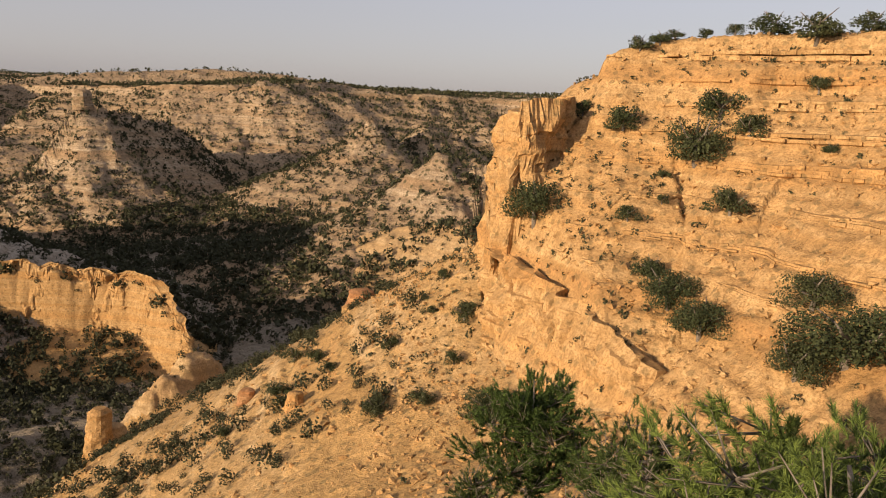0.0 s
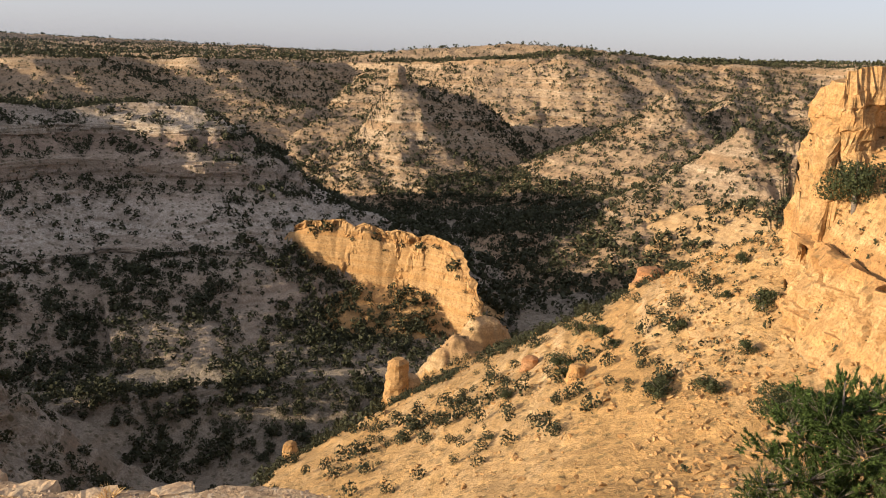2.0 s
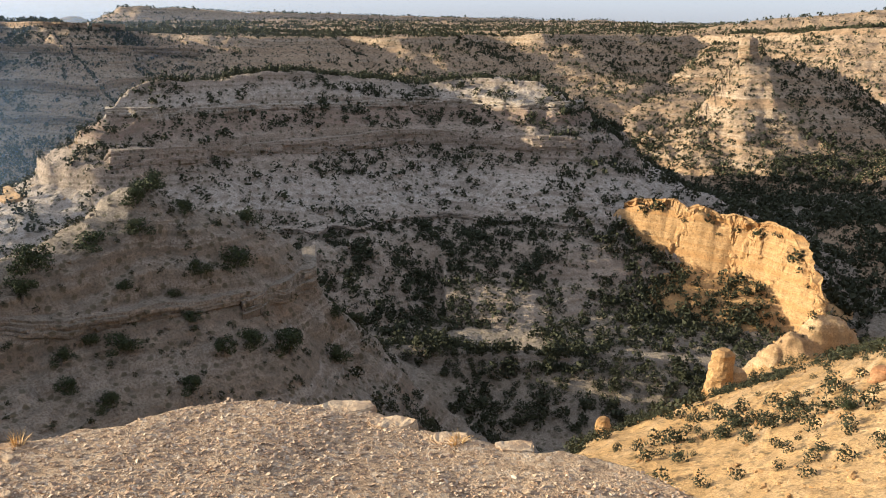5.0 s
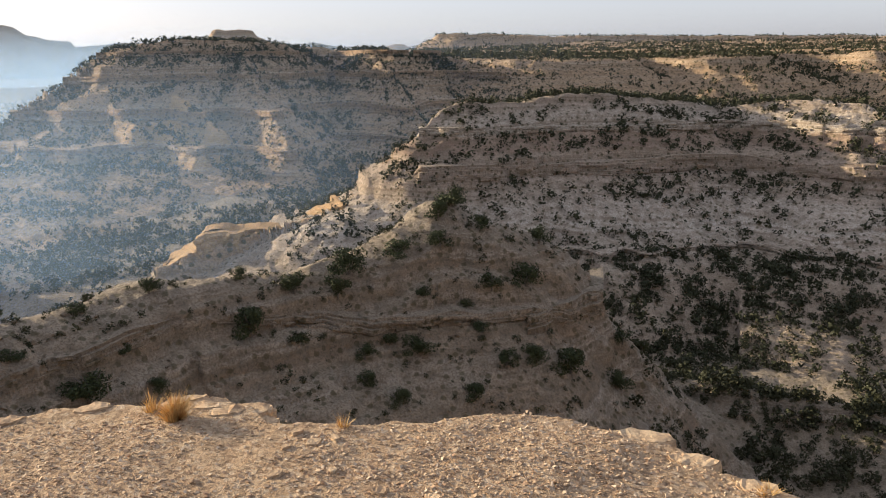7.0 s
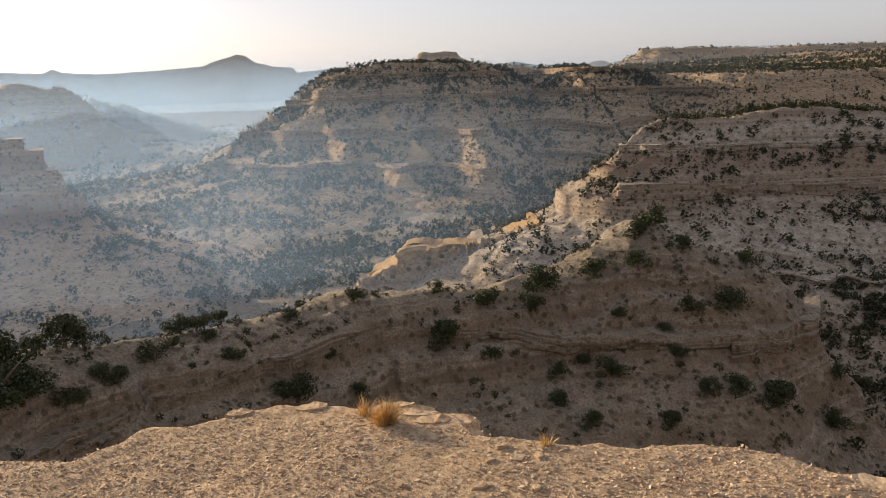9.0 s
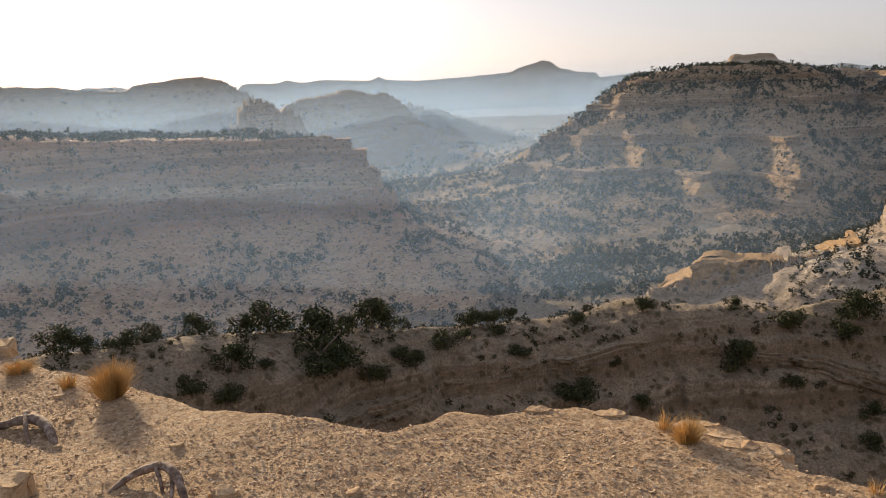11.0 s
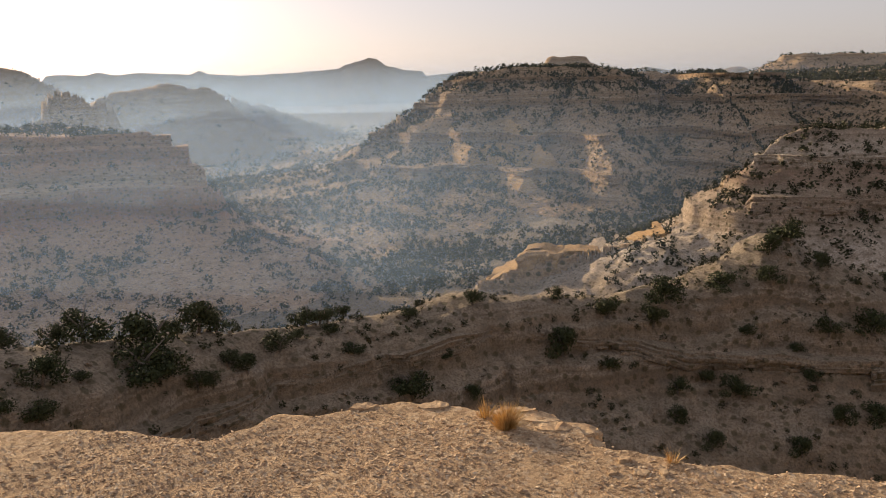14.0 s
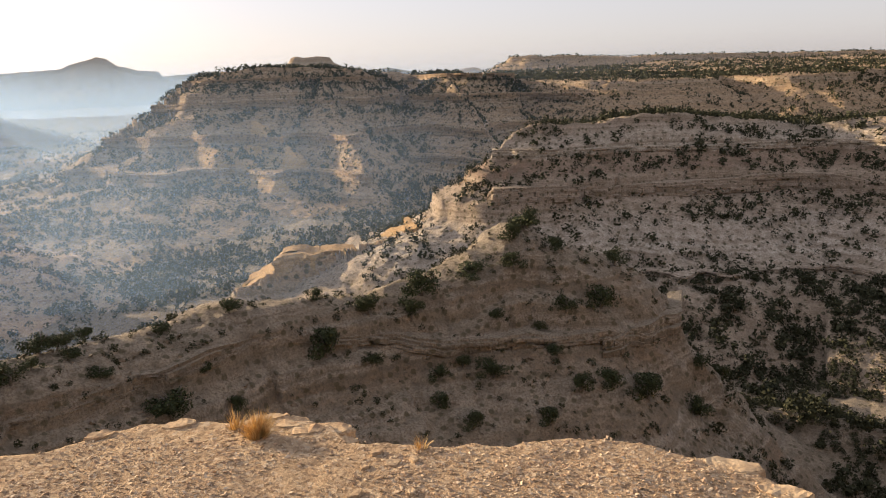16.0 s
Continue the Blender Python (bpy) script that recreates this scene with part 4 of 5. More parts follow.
RIDGE_C = [(127.0, -15.0, 2.0), (125.4, -14.9, 1.4), (122.8, -14.7, 1.6), (121.3, -14.5, 1.6), (117.7, -15.3, 1.6), (114.9, -15.6, 1.4), (113.0, -15.4, 2.6), (108.8, -17.0, 2.8), (107.6, -18.7, 2.2), (104.3, -16.0, 2.0),
           (115.8, -18.1, 2.2), (116.0, -20.4, 2.0), (113.4, -18.3, 1.0), (118.7, -19.6, 1.6), (104.8, -19.8, 1.1), (98.7, -17.2, 1.0), (97.0, -15.8, 1.2), (95.3, -15.4, 1.0)]


def plant_listed():
    rng = np.random.RandomState(3)
    for rows, group, label, far in ((HILL, "junipers on the sunlit hill", "dark green juniper on the sunlit golden hillside", 70),
                                    (LOWER, "junipers on the golden slope", "round green juniper casting a long shadow on golden sand", 110),
                                    (RIDGE_A + RIDGE_B + RIDGE_C, "junipers on the shaded ridge", "dark juniper on the shaded rocky ridge", 122)):
        for az, el, wide in rows:
            place, r = site(az, el, 14 if far < 111 else 45, far)
            width = max(r * math.tan(radians(wide)), 0.4)
            kind = BIG[rng.randint(3)] if wide > 3.5 else KINDS[rng.randint(len(KINDS))]
            plant(kind, place, width * (1.6 if far > 111 else 1.1), rng.uniform(0, 360), label, group, rng.uniform(0.8, 1.1) * (0.8 if el > 3 else 1.0))


plant_listed()


# ---- trees that nobody could count ----
def scatter(name, label, az0, az1, r0, r1, count, size, thick, owners=None, steep=2.0, clump=20.0, leaves=14, seed=1, bare=None):
    """Joined junipers and scrub on the ground of the named landforms. thick: how much of the ground carries them; bare: two heights between which only a share of them grows."""
    rng = np.random.RandomState(seed)
    az = rng.uniform(az0, az1, count)
    r = np.sqrt(rng.uniform(r0 * r0, r1 * r1, count))
    x, y = polar(az, r)
    z, own = ground(x, y)
    slope = np.abs(ground(*polar(az, r + 1.5))[0] - z) / 1.5
    keep = (fbm(x, y, clump, 3) + rng.uniform(-0.5, 0.5, count) * 0.8 < thick - 0.5) & (slope < steep)
    if bare:
        keep &= (z < bare[0]) | (z > bare[1]) | (rng.rand(count) < bare[2])
    if owners is not None:
        names = [i + 1 for i, f in enumerate(FORMS) if f.name in owners] + ([0] if "ground" in owners else [])
        keep &= np.isin(own, names)
    # most trees that crests hide from the camera are left out
    col = np.clip(np.round((az + 46) / AZ_STEP).astype(int), 0, len(GX) - 1)
    row = np.minimum((GR[col] < (r - 3)[:, None]).sum(1), GX.shape[1] - 1)
    keep &= (np.arctan2(z + 2.0, r) > CREST[col, row] - 0.002) | (rng.rand(count) < 0.25)
    x, y, z = x[keep], y[keep], z[keep]
    n = len(x)
    if not n:
        return
    shapes = [crown_arrays(np.random.RandomState(200 + i), leaves, (0.74 if leaves > 35 else 0.64) / math.sqrt(leaves), 4, 0.95, 0.02, 0.15)[0] for i in range(12)]
    pick = rng.randint(0, 12, n)
    a = rng.uniform(0, 2 * math.pi, n)
    w = size * np.exp(np.clip(rng.normal(scale=0.4, size=n), -1, 0.6))
    pts = np.stack(shapes)[pick]
    ca, sa = np.cos(a)[:, None], np.sin(a)[:, None]
    out = np.stack([(pts[..., 0] * ca - pts[..., 1] * sa) * w[:, None] + x[:, None], (pts[..., 0] * sa + pts[..., 1] * ca) * w[:, None] + y[:, None], pts[..., 2] * w[:, None] * 1.0 + z[:, None] - 0.05], -1).reshape(-1, 3)
    ob = mesh_object(name, out, np.arange(len(out)).reshape(-1, 4), FAR_LEAF, False)
    tagged(ob, label, "scrub", kind="stuff")


scatter("ridge_scrub", "small dark shrubs on the shaded ridge", 44, 132, 45, 122, 6000, 0.62, 0.48, ("shaded_ridge",), 1.8, 7, 40, 11)
scatter("slope_scrub", "small shrubs and junipers on the golden slope", 0, 36, 40, 106, 2000, 0.85, 0.46, ("golden_slope", "pale_outcrop"), 2.0, 4, 130, 12)
scatter("hill_scrub", "low dry scrub on the sunlit hillside", -32, 4, 14, 62, 3000, 0.3, 0.45, ("sunlit_hill", "golden_slope"), 2.0, 8, 16, 13)
scatter("mesa_junipers", "dark junipers scattered over the mesa", 27, 76, 128, 350, 19000, 1.7, 0.52, ("middle_mesa", "mesa_spur", "lit_spur", "sunlit_wall"), 2.8, 5, 24, 14, (-45, -36, 0.45))
scatter("foot_junipers", "dense dark junipers at the foot of the mesa", 14, 54, 128, 205, 7000, 1.6, 0.45, ("middle_mesa", "ground", "mesa_spur", "sunlit_wall", "canyon_bench"), 2.0, 10, 40, 24, (-45, -35, 0.4))
scatter("gully_junipers", "dark junipers in the shaded gully", 22, 56, 84, 146, 3000, 1.5, 0.7, ("ground", "middle_mesa", "canyon_bench"), 2.2, 6, 60, 25)
scatter("gully_junipers", "dark junipers below the end of the ridge", 24, 51, 60, 124, 1300, 1.3, 0.45, ("shaded_ridge", "golden_slope"), 2.2, 6, 60, 26)
scatter("valley_junipers", "dense dark junipers on the canyon floor", -6, 34, 196, 440, 15000, 2.3, 0.72, None, 1.4, 13, 18, 15, (-47, 60, 0.1))
scatter("valley_junipers", "junipers on the hills round the canyon floor", -8, 36, 200, 480, 15000, 1.9, 0.56, ("butte", "white_hill", "mound", "far_plateau", "cone_hill", "middle_mesa"), 1.5, 16, 12, 27)
scatter("hill_junipers", "sparse junipers on distant hills", -12, 66, 430, 760, 28000, 2.1, 0.62, None, 1.5, 20, 9, 16)
scatter("plateau_woods", "distant juniper woods on the plateau", -12, 72, 640, 1500, 30000, 2.7, 0.85, None, 1.0, 60, 7, 17)
scatter("big_mesa_junipers", "junipers scattered over the hazy mesa", 58, 108, 250, 640, 30000, 2.2, 0.46, ("big_mesa", "mesa_spur", "mesa_rib", "knob", "ground"), 1.5, 20, 13, 18)
scatter("big_mesa_junipers", "dark junipers on the upper slopes of the hazy mesa", 58, 92, 430, 660, 9000, 2.3, 0.66, ("big_mesa", "mesa_spur", "mesa_rib"), 1.8, 26, 11, 28, (-400, -18, 0.0))
scatter("left_mesa_junipers", "junipers on the layered mesa and its foot", 84, 140, 170, 480, 14000, 2.2, 0.43, ("left_mesa", "mesa_spur", "ground"), 1.2, 14, 20, 19)
scatter("far_scrub", "scrub on hazy hills down the canyon", 90, 140, 480, 1600, 9000, 3.2, 0.5, None, 1.4, 50, 8, 20)

# ---- the viewer's ledge ----
RIM = [(-180, 30), (-90, 9), (-60, 3.2), (-20, 2.2), (10, 2.5), (29.7, 3.12), (39.7, 3.23), (45.4, 3.35), (49.6, 3.58), (58.6, 3.74), (65.7, 3.62), (71.3, 3.59), (77.3, 3.72), (78.3, 3.93),
       (84.8, 4.13), (88.9, 4.22), (93.4, 4.26), (96.8, 4.16), (100.1, 4.19), (101.5, 4.07), (104.7, 3.97), (110.2, 4.21), (117.5, 4.55), (120.5, 4.96), (126.4, 5.66), (130, 6.36), (133, 7.2), (150, 12), (180, 30)]
LEDGE_Z = -1.6


def rim_at(az):
    az = (np.asarray(az, float) + 180) % 360 - 180
    return np.interp(az, [p[0] for p in RIM], [p[1] for p in RIM])


def ledge_height(x, y):
    return LEDGE_Z + 0.05 * fbm(x, y, 1.3, 3) + 0.009 * fbm(x + 4, y, 0.12, 3, 0.6) + 0.01 * ridged(x, y, 0.6, 2)


GRAVEL, _n, _l, _b = material("gravelly sandstone")
_geo = _n.new("ShaderNodeNewGeometry")
_p = _geo.outputs["Position"]
_big, _mid, _fine = tex_noise(_n, _l, _p, 1.3, 4), tex_noise(_n, _l, _p, 16, 6, 0.65), tex_noise(_n, _l, _p, 75, 4, 0.7)
_c = ramp(_n, _l, _mid, (0.3, (0.32, 0.20, 0.115)), (0.5, (0.56, 0.40, 0.24)), (0.68, (0.66, 0.50, 0.32)))
_c = mix(_n, _l, ramp(_n, _l, _big, (0.42, (0.5, 0.5, 0.5)), (0.62, (0, 0, 0))), _c, (0.30, 0.22, 0.15))
_c = mix(_n, _l, ramp(_n, _l, _fine, (0.35, (0.6, 0.6, 0.6)), (0.55, (0, 0, 0))), _c, (0.16, 0.11, 0.07))
_cells = _n.new("ShaderNodeTexVoronoi")
_cells.inputs["Scale"].default_value = 48.0
_l.new(_p, _cells.inputs["Vector"])
_tone = _n.new("ShaderNodeSeparateXYZ")
_l.new(_cells.outputs["Color"], _tone.inputs[0])
_c = mix(_n, _l, 0.5, _c, ramp(_n, _l, _tone.outputs[0], (0.0, (0.15, 0.10, 0.065)), (0.35, (0.46, 0.32, 0.19)), (0.75, (0.62, 0.46, 0.29)), (1.0, (0.68, 0.57, 0.43))))
_l.new(_c, _b.inputs["Base Color"])
_b.inputs["Roughness"].default_value, _b.inputs["Specular IOR Level"].default_value = 0.95, 0.15
_bump = _n.new("ShaderNodeBump")
_bump.inputs["Strength"].default_value, _bump.inputs["Distance"].default_value = 1.0, 0.04
_l.new(math_node(_n, _l, "ADD", math_node(_n, _l, "ADD", _mid, math_node(_n, _l, "MULTIPLY", _fine, 0.5)), math_node(_n, _l, "MULTIPLY", _tone.outputs[1], 0.5)), _bump.inputs["Height"])
_l.new(_bump.outputs[0], _b.inputs["Normal"])

CHIP, _n, _l, _b = material("stone chips")
_geo = _n.new("ShaderNodeNewGeometry")
_c = ramp(_n, _l, _geo.outputs["Random Per Island"], (0.0, (0.30, 0.19, 0.12)), (0.3, (0.52, 0.36, 0.225)), (0.7, (0.64, 0.48, 0.31)), (1.0, (0.68, 0.56, 0.41)))
_c = mix(_n, _l, math_node(_n, _l, "MULTIPLY", tex_noise(_n, _l, _geo.outputs["Position"], 60, 4), 0.5), _c, (0.25, 0.18, 0.11))
_l.new(_c, _b.inputs["Base Color"])
_b.inputs["Roughness"].default_value, _b.inputs["Specular IOR Level"].default_value = 0.9, 0.2


def build_ledge():
    az = np.concatenate([np.arange(20, 140, 0.4), np.arange(140, 380, 4.0)])
    rim = rim_at(az) + 0.05 * fbm(az * 0.35, az * 0, 1.0, 4, 0.6) * np.clip(rim_at(az) / 4, 0.5, 2)
    u = np.concatenate([[0.0003, 0.2, 0.35], np.linspace(0.45, 1.0, 80)])
    R = rim[:, None] * u[None]
    X, Y = polar(az[:, None], R)
    Z = ledge_height(X, Y)
    Z[:, -1] -= 0.012
    # the broken edge and the face below it
    cols = [(1.012, -0.05), (0.99, -0.12), (1.01, -0.2), (0.97, -0.5), (0.98, -1.5), (1.02, -5), (1.1, -14)]
    for k, dz in cols:
        rr = rim * k + 0.04 * fbm(az * 0.5, az * 0 + dz * 7, 1.0, 3)
        x, y = polar(az, rr)
        X, Y = np.concatenate([X, x[:, None]], 1), np.concatenate([Y, y[:, None]], 1)
        Z = np.concatenate([Z, (LEDGE_Z + dz + 0.03 * fbm(az, az * 0 + dz, 1.5, 3))[:, None]], 1)
    n, rows = X.shape
    idx = np.arange(n * rows).reshape(n, rows)
    nxt = np.roll(idx, -1, 0)
    quads = np.stack([idx[:, :-1], nxt[:, :-1], nxt[:, 1:], idx[:, 1:]], -1).reshape(-1, 4)
    verts = np.stack([X, Y, Z], -1).reshape(-1, 3)
    tagged(mesh_object("ledge", verts, quads, GRAVEL), "flat gravelly sandstone ledge at the canyon rim", "rock ledge", kind="structure")


build_ledge()


def chip_arrays(rng, count=9):
    """An angular, flattened stone of unit size."""
    p = rng.normal(size=(count, 3))
    p /= np.linalg.norm(p, axis=1)[:, None]
    p *= rng.uniform(0.75, 1.1, (count, 1)) * (1, 0.75, 0.38)
    bm = bmesh.new()
    for q in p:
        bm.verts.new(q)
    bmesh.ops.convex_hull(bm, input=bm.verts)
    bmesh.ops.triangulate(bm, faces=bm.faces)
    loose = [v for v in bm.verts if not v.link_faces]
    for v in loose:
        bm.verts.remove(v)
    bm.verts.index_update()
    out = np.array([v.co[:] for v in bm.verts]), np.array([[v.index for v in f.verts] for f in bm.faces])
    bm.free()
    return out


def gravel(name, label, count, low, high, seed, az0=26.0, az1=137.0, inner=0.45):
    rng = np.random.RandomState(seed)
    shapes = [chip_arrays(rng, 7) for _ in range(10)]
    verts, faces, o = [], [], 0
    az = rng.uniform(az0, az1, count)
    u = np.sqrt(rng.uniform(inner ** 2, 0.995 ** 2, count))
    x, y = polar(az, rim_at(az) * u)
    keep = fbm(x, y, 0.6, 3) + rng.uniform(-0.4, 0.4, count) < 0.36 - 1.2 * np.clip(u - 0.93, 0, 1) / 0.07 * 0.4
    z = ledge_height(x, y)
    x, y, z = x[keep], y[keep], z[keep]
    pick = rng.randint(0, 10, len(x))
    for k, (v, f) in enumerate(shapes):
        i = np.nonzero(pick == k)[0]
        n = len(i)
        size = (low * (high / low) ** (rng.rand(n) ** 2.0))[:, None]
        a, lean, tip = rng.uniform(0, 6.28, n)[:, None], rng.normal(scale=0.3, size=n)[:, None], rng.normal(scale=0.3, size=n)[:, None]
        vx, vy = v[None, :, 0] * np.cos(a) - v[None, :, 1] * np.sin(a), v[None, :, 0] * np.sin(a) + v[None, :, 1] * np.cos(a)
        p = np.stack([vx * size + x[i, None], vy * size + y[i, None], (v[None, :, 2] + lean * vx + tip * vy + 0.16) * size + z[i, None]], -1)
        verts.append(p.reshape(-1, 3))
        faces.append((f[None] + (np.arange(n) * len(v))[:, None, None] + o).reshape(-1, 3))
        o += n * len(v)
    ob = mesh_object(name, np.concatenate(verts), np.concatenate(faces), CHIP, False)
    tagged(ob, label, "gravel", kind="stuff")


gravel("gravel", "loose tan stone chips covering the ledge", 56000, 0.0045, 0.016, 5)


# ---- stones on the ledge ----
def slab_arrays(rng, wide, deep, thick):
    """A broken slab: a ragged outline, bevelled and slightly uneven."""
    n = 9
    bm = bmesh.new()
    ring = []
    for i in range(n):
        a = 2 * math.pi * i / n
        k = rng.uniform(0.75, 1.1)
        ring.append(bm.verts.new((math.cos(a) * wide * k, math.sin(a) * deep * k, 0)))
    f = bm.faces.new(ring)
    up = bmesh.ops.extrude_face_region(bm, geom=[f])
    for v in [g for g in up["geom"] if isinstance(g, bmesh.types.BMVert)]:
        v.co.z += thick * rng.uniform(0.8, 1.15)
        v.co.x *= 0.94
        v.co.y *= 0.94
    bmesh.ops.recalc_face_normals(bm, faces=bm.faces)
    bmesh.ops.bevel(bm, geom=list(bm.edges), offset=min(thick, wide) * 0.12, segments=2, affect="EDGES", clamp_overlap=True)
    bmesh.ops.triangulate(bm, faces=bm.faces)
    bmesh.ops.subdivide_edges(bm, edges=[e for e in bm.edges if e.calc_length() > wide * 0.3], cuts=1, use_grid_fill=True)
    for v in bm.verts:
        d = noise.noise(v.co * (2.2 / wide) + Vector((rng.randint(40), 0, 0)))
        v.co += v.co.normalized() * d * thick * 0.16
        v.co.z += noise.noise(v.co * (6 / wide)) * thick * 0.14
    bm.verts.index_update()
    out = [tuple(v.co) for v in bm.verts], [tuple(v.index for v in f.verts) for f in bm.faces]
    bm.free()
    return out


STONE, _n, _l, _b = material("weathered sandstone")
_geo = _n.new("ShaderNodeNewGeometry")
_m, _f = tex_noise(_n, _l, _geo.outputs["Position"], 9, 6, 0.62), tex_noise(_n, _l, _geo.outputs["Position"], 60, 4, 0.7)
_c = ramp(_n, _l, _m, (0.32, (0.34, 0.22, 0.125)), (0.5, (0.54, 0.39, 0.235)), (0.68, (0.62, 0.48, 0.31)))
_c = mix(_n, _l, ramp(_n, _l, _f, (0.36, (0.5, 0.5, 0.5)), (0.55, (0, 0, 0))), _c, (0.22, 0.16, 0.10))
_l.new(_c, _b.inputs["Base Color"])
_b.inputs["Roughness"].default_value, _b.inputs["Specular IOR Level"].default_value = 0.92, 0.2
_bump = _n.new("ShaderNodeBump")
_bump.inputs["Strength"].default_value, _bump.inputs["Distance"].default_value = 0.7, 0.03
_l.new(math_node(_n, _l, "ADD", _m, math_node(_n, _l, "MULTIPLY", _f, 0.4)), _bump.inputs["Height"])
_l.new(_bump.outputs[0], _b.inputs["Normal"])


def stone(az, r, wide, deep, thick, sink, seed, label, group, tilt=0.0, turn=None):
    rng = np.random.RandomState(seed)
    x, y = polar(az, r)
    ob = new("stone", data("stone", slab_arrays(rng, wide, deep, thick), STONE))
    z = float(ledge_height(np.array([x]), np.array([y]))[0])
    ob.matrix_world = pose(x, y, z - sink, tilt * rng.uniform(-1, 1), tilt * rng.uniform(-1, 1), az if turn is None else turn)
    return tagged(ob, label, "stone", group)


for i, (az, r, wide, deep, thick) in enumerate([(93.6, 4.2, 0.09, 0.05, 0.05), (88.7, 4.17, 0.1, 0.05, 0.04), (50.4, 3.56, 0.14, 0.08, 0.05), (47.2, 3.4, 0.12, 0.07, 0.05), (43.0, 3.26, 0.1, 0.06, 0.05), (38.2, 3.2, 0.1, 0.06, 0.05)]):
    stone(az, r, wide, deep, thick, thick * 0.8, 300 + i, "flat weathered sandstone slab at the ledge edge", "slabs along the rim", 3)
for i, (az, r, wide, deep, thick, drop) in enumerate([(81.0, 4.0, 0.13, 0.09, 0.09, 0.10), (79.4, 3.98, 0.12, 0.09, 0.08, 0.11), (78.2, 3.92, 0.1, 0.08, 0.08, 0.11), (82.8, 4.1, 0.13, 0.08, 0.08, 0.08), (77.6, 3.8, 0.09, 0.07, 0.07, 0.10), (80.2, 3.88, 0.11, 0.07, 0.06, 0.06), (79.0, 3.86, 0.09, 0.06, 0.06, 0.08), (81.9, 4.04, 0.1, 0.07, 0.07, 0.08)]):
    stone(az, r, wide, deep, thick, drop, 330 + i, "broken layered sandstone block below the rim", "broken blocks at the rim", 5)
for i, (az, r, wide, deep, thick) in enumerate([(129.0, 3.81, 0.12, 0.09, 0.10), (131.9, 4.1, 0.09, 0.08, 0.09), (127.6, 3.6, 0.08, 0.06, 0.07), (130.3, 3.65, 0.07, 0.05, 0.06), (116.0, 3.46, 0.07, 0.05, 0.07), (117.6, 3.42, 0.05, 0.04, 0.06), (132.6, 6.2, 0.26, 0.2, 0.26), (130.6, 6.25, 0.28, 0.14, 0.12), (134.5, 6.4, 0.3, 0.3, 0.36), (133, 4.9, 0.08, 0.07, 0.07)]):
    stone(az, r, wide, deep, thick, 0.03, 350 + i, "pale rough sandstone rock lying on the ledge", "rocks on the ledge", 8)
_rng = np.random.RandomState(77)
for i in range(46):
    az = _rng.uniform(28, 134)
    r = rim_at(az) * _rng.uniform(0.6, 0.97)
    w = 0.016 * 2.6 ** _rng.rand()
    stone(az, r, w, w * 0.75, w * 0.5, w * 0.12, 400 + i, "small flat stone among the gravel", "small stones", 10, _rng.uniform(0, 360))

# ---- dry grass and dead roots on the ledge ----
STRAW, _n, _l, _b = material("dry grass")
_geo = _n.new("ShaderNodeNewGeometry")
_l.new(mix(_n, _l, _geo.outputs["Random Per Island"], (0.45, 0.25, 0.07), (0.68, 0.48, 0.20)), _b.inputs["Base Color"])
_b.inputs["Roughness"].default_value = 0.7
DEAD, _n, _l, _b = material("dead wood")
_geo = _n.new("ShaderNodeNewGeometry")
_l.new(ramp(_n, _l, tex_noise(_n, _l, _geo.outputs["Position"], 30, 6, 0.65), (0.32, (0.05, 0.034, 0.026)), (0.52, (0.19, 0.135, 0.10)), (0.72, (0.40, 0.35, 0.31))), _b.inputs["Base Color"])
_b.inputs["Roughness"].default_value = 0.85


def tuft(az, r, wide, tall, blades, seed, label):
    rng = np.random.RandomState(seed)
    verts, faces = [], []
    for i in range(blades):
        a, q = rng.uniform(0, 2 * math.pi), math.sqrt(rng.rand())
        base = Vector((math.cos(a) * wide * 0.3 * q, math.sin(a) * wide * 0.3 * q, -0.01))
        lean = Vector((math.cos(a), math.sin(a), 0)) * wide * rng.uniform(0.2, 1.0) * q + Vector((rng.normal(scale=0.02), rng.normal(scale=0.02), 0))
        h = tall * (1 - 0.35 * q) * rng.uniform(0.45, 1.0)
        side = Vector((-math.sin(a + 1), math.cos(a + 1), 0)) * rng.uniform(0.0012, 0.0024)
        mid, tip = base + lean * 0.4 + Vector((0, 0, h * 0.6)), base + lean + Vector((0, 0, h))
        o = len(verts)
        verts += [tuple(base - side), tuple(base + side), tuple(mid + side * 0.8), tuple(mid - side * 0.8), tuple(tip)]
        faces += [(o, o + 1, o + 2, o + 3), (o + 3, o + 2, o + 4)]
    x, y = polar(az, r)
    ob = new("grass_tuft", data("grass_tuft", (verts, faces), STRAW))
    ob.matrix_world = pose(x, y, float(ledge_height(np.array([x]), np.array([y]))[0]))
    return tagged(ob, label, "grass", "dry grass tufts")


tuft(122.8, 4.9, 0.17, 0.3, 1000, 1, "tall golden dry grass tuft at the ledge edge")
tuft(128.1, 5.65, 0.17, 0.13, 420, 2, "low golden dry grass tuft beside rocks")
tuft(125.4, 5.2, 0.08, 0.15, 160, 3, "small golden dry grass tuft on gravel")
tuft(83.5, 3.86, 0.12, 0.17, 520, 4, "straw-coloured dry grass tuft among rim blocks")
tuft(85.0, 4.0, 0.07, 0.15, 60, 5, "thin straw-coloured grass beside the larger tuft")
tuft(72.0, 3.56, 0.06, 0.1, 50, 6, "sparse small dry grass tuft at the edge")
tuft(42.4, 3.22, 0.08, 0.08, 70, 7, "sparse low dry grass at the rocky edge")


def on_ledge(az, r, lift=0.0):
    x, y = polar(az, r)
    return Vector((x, y, float(ledge_height(np.array([x]), np.array([y]))[0]) + lift))


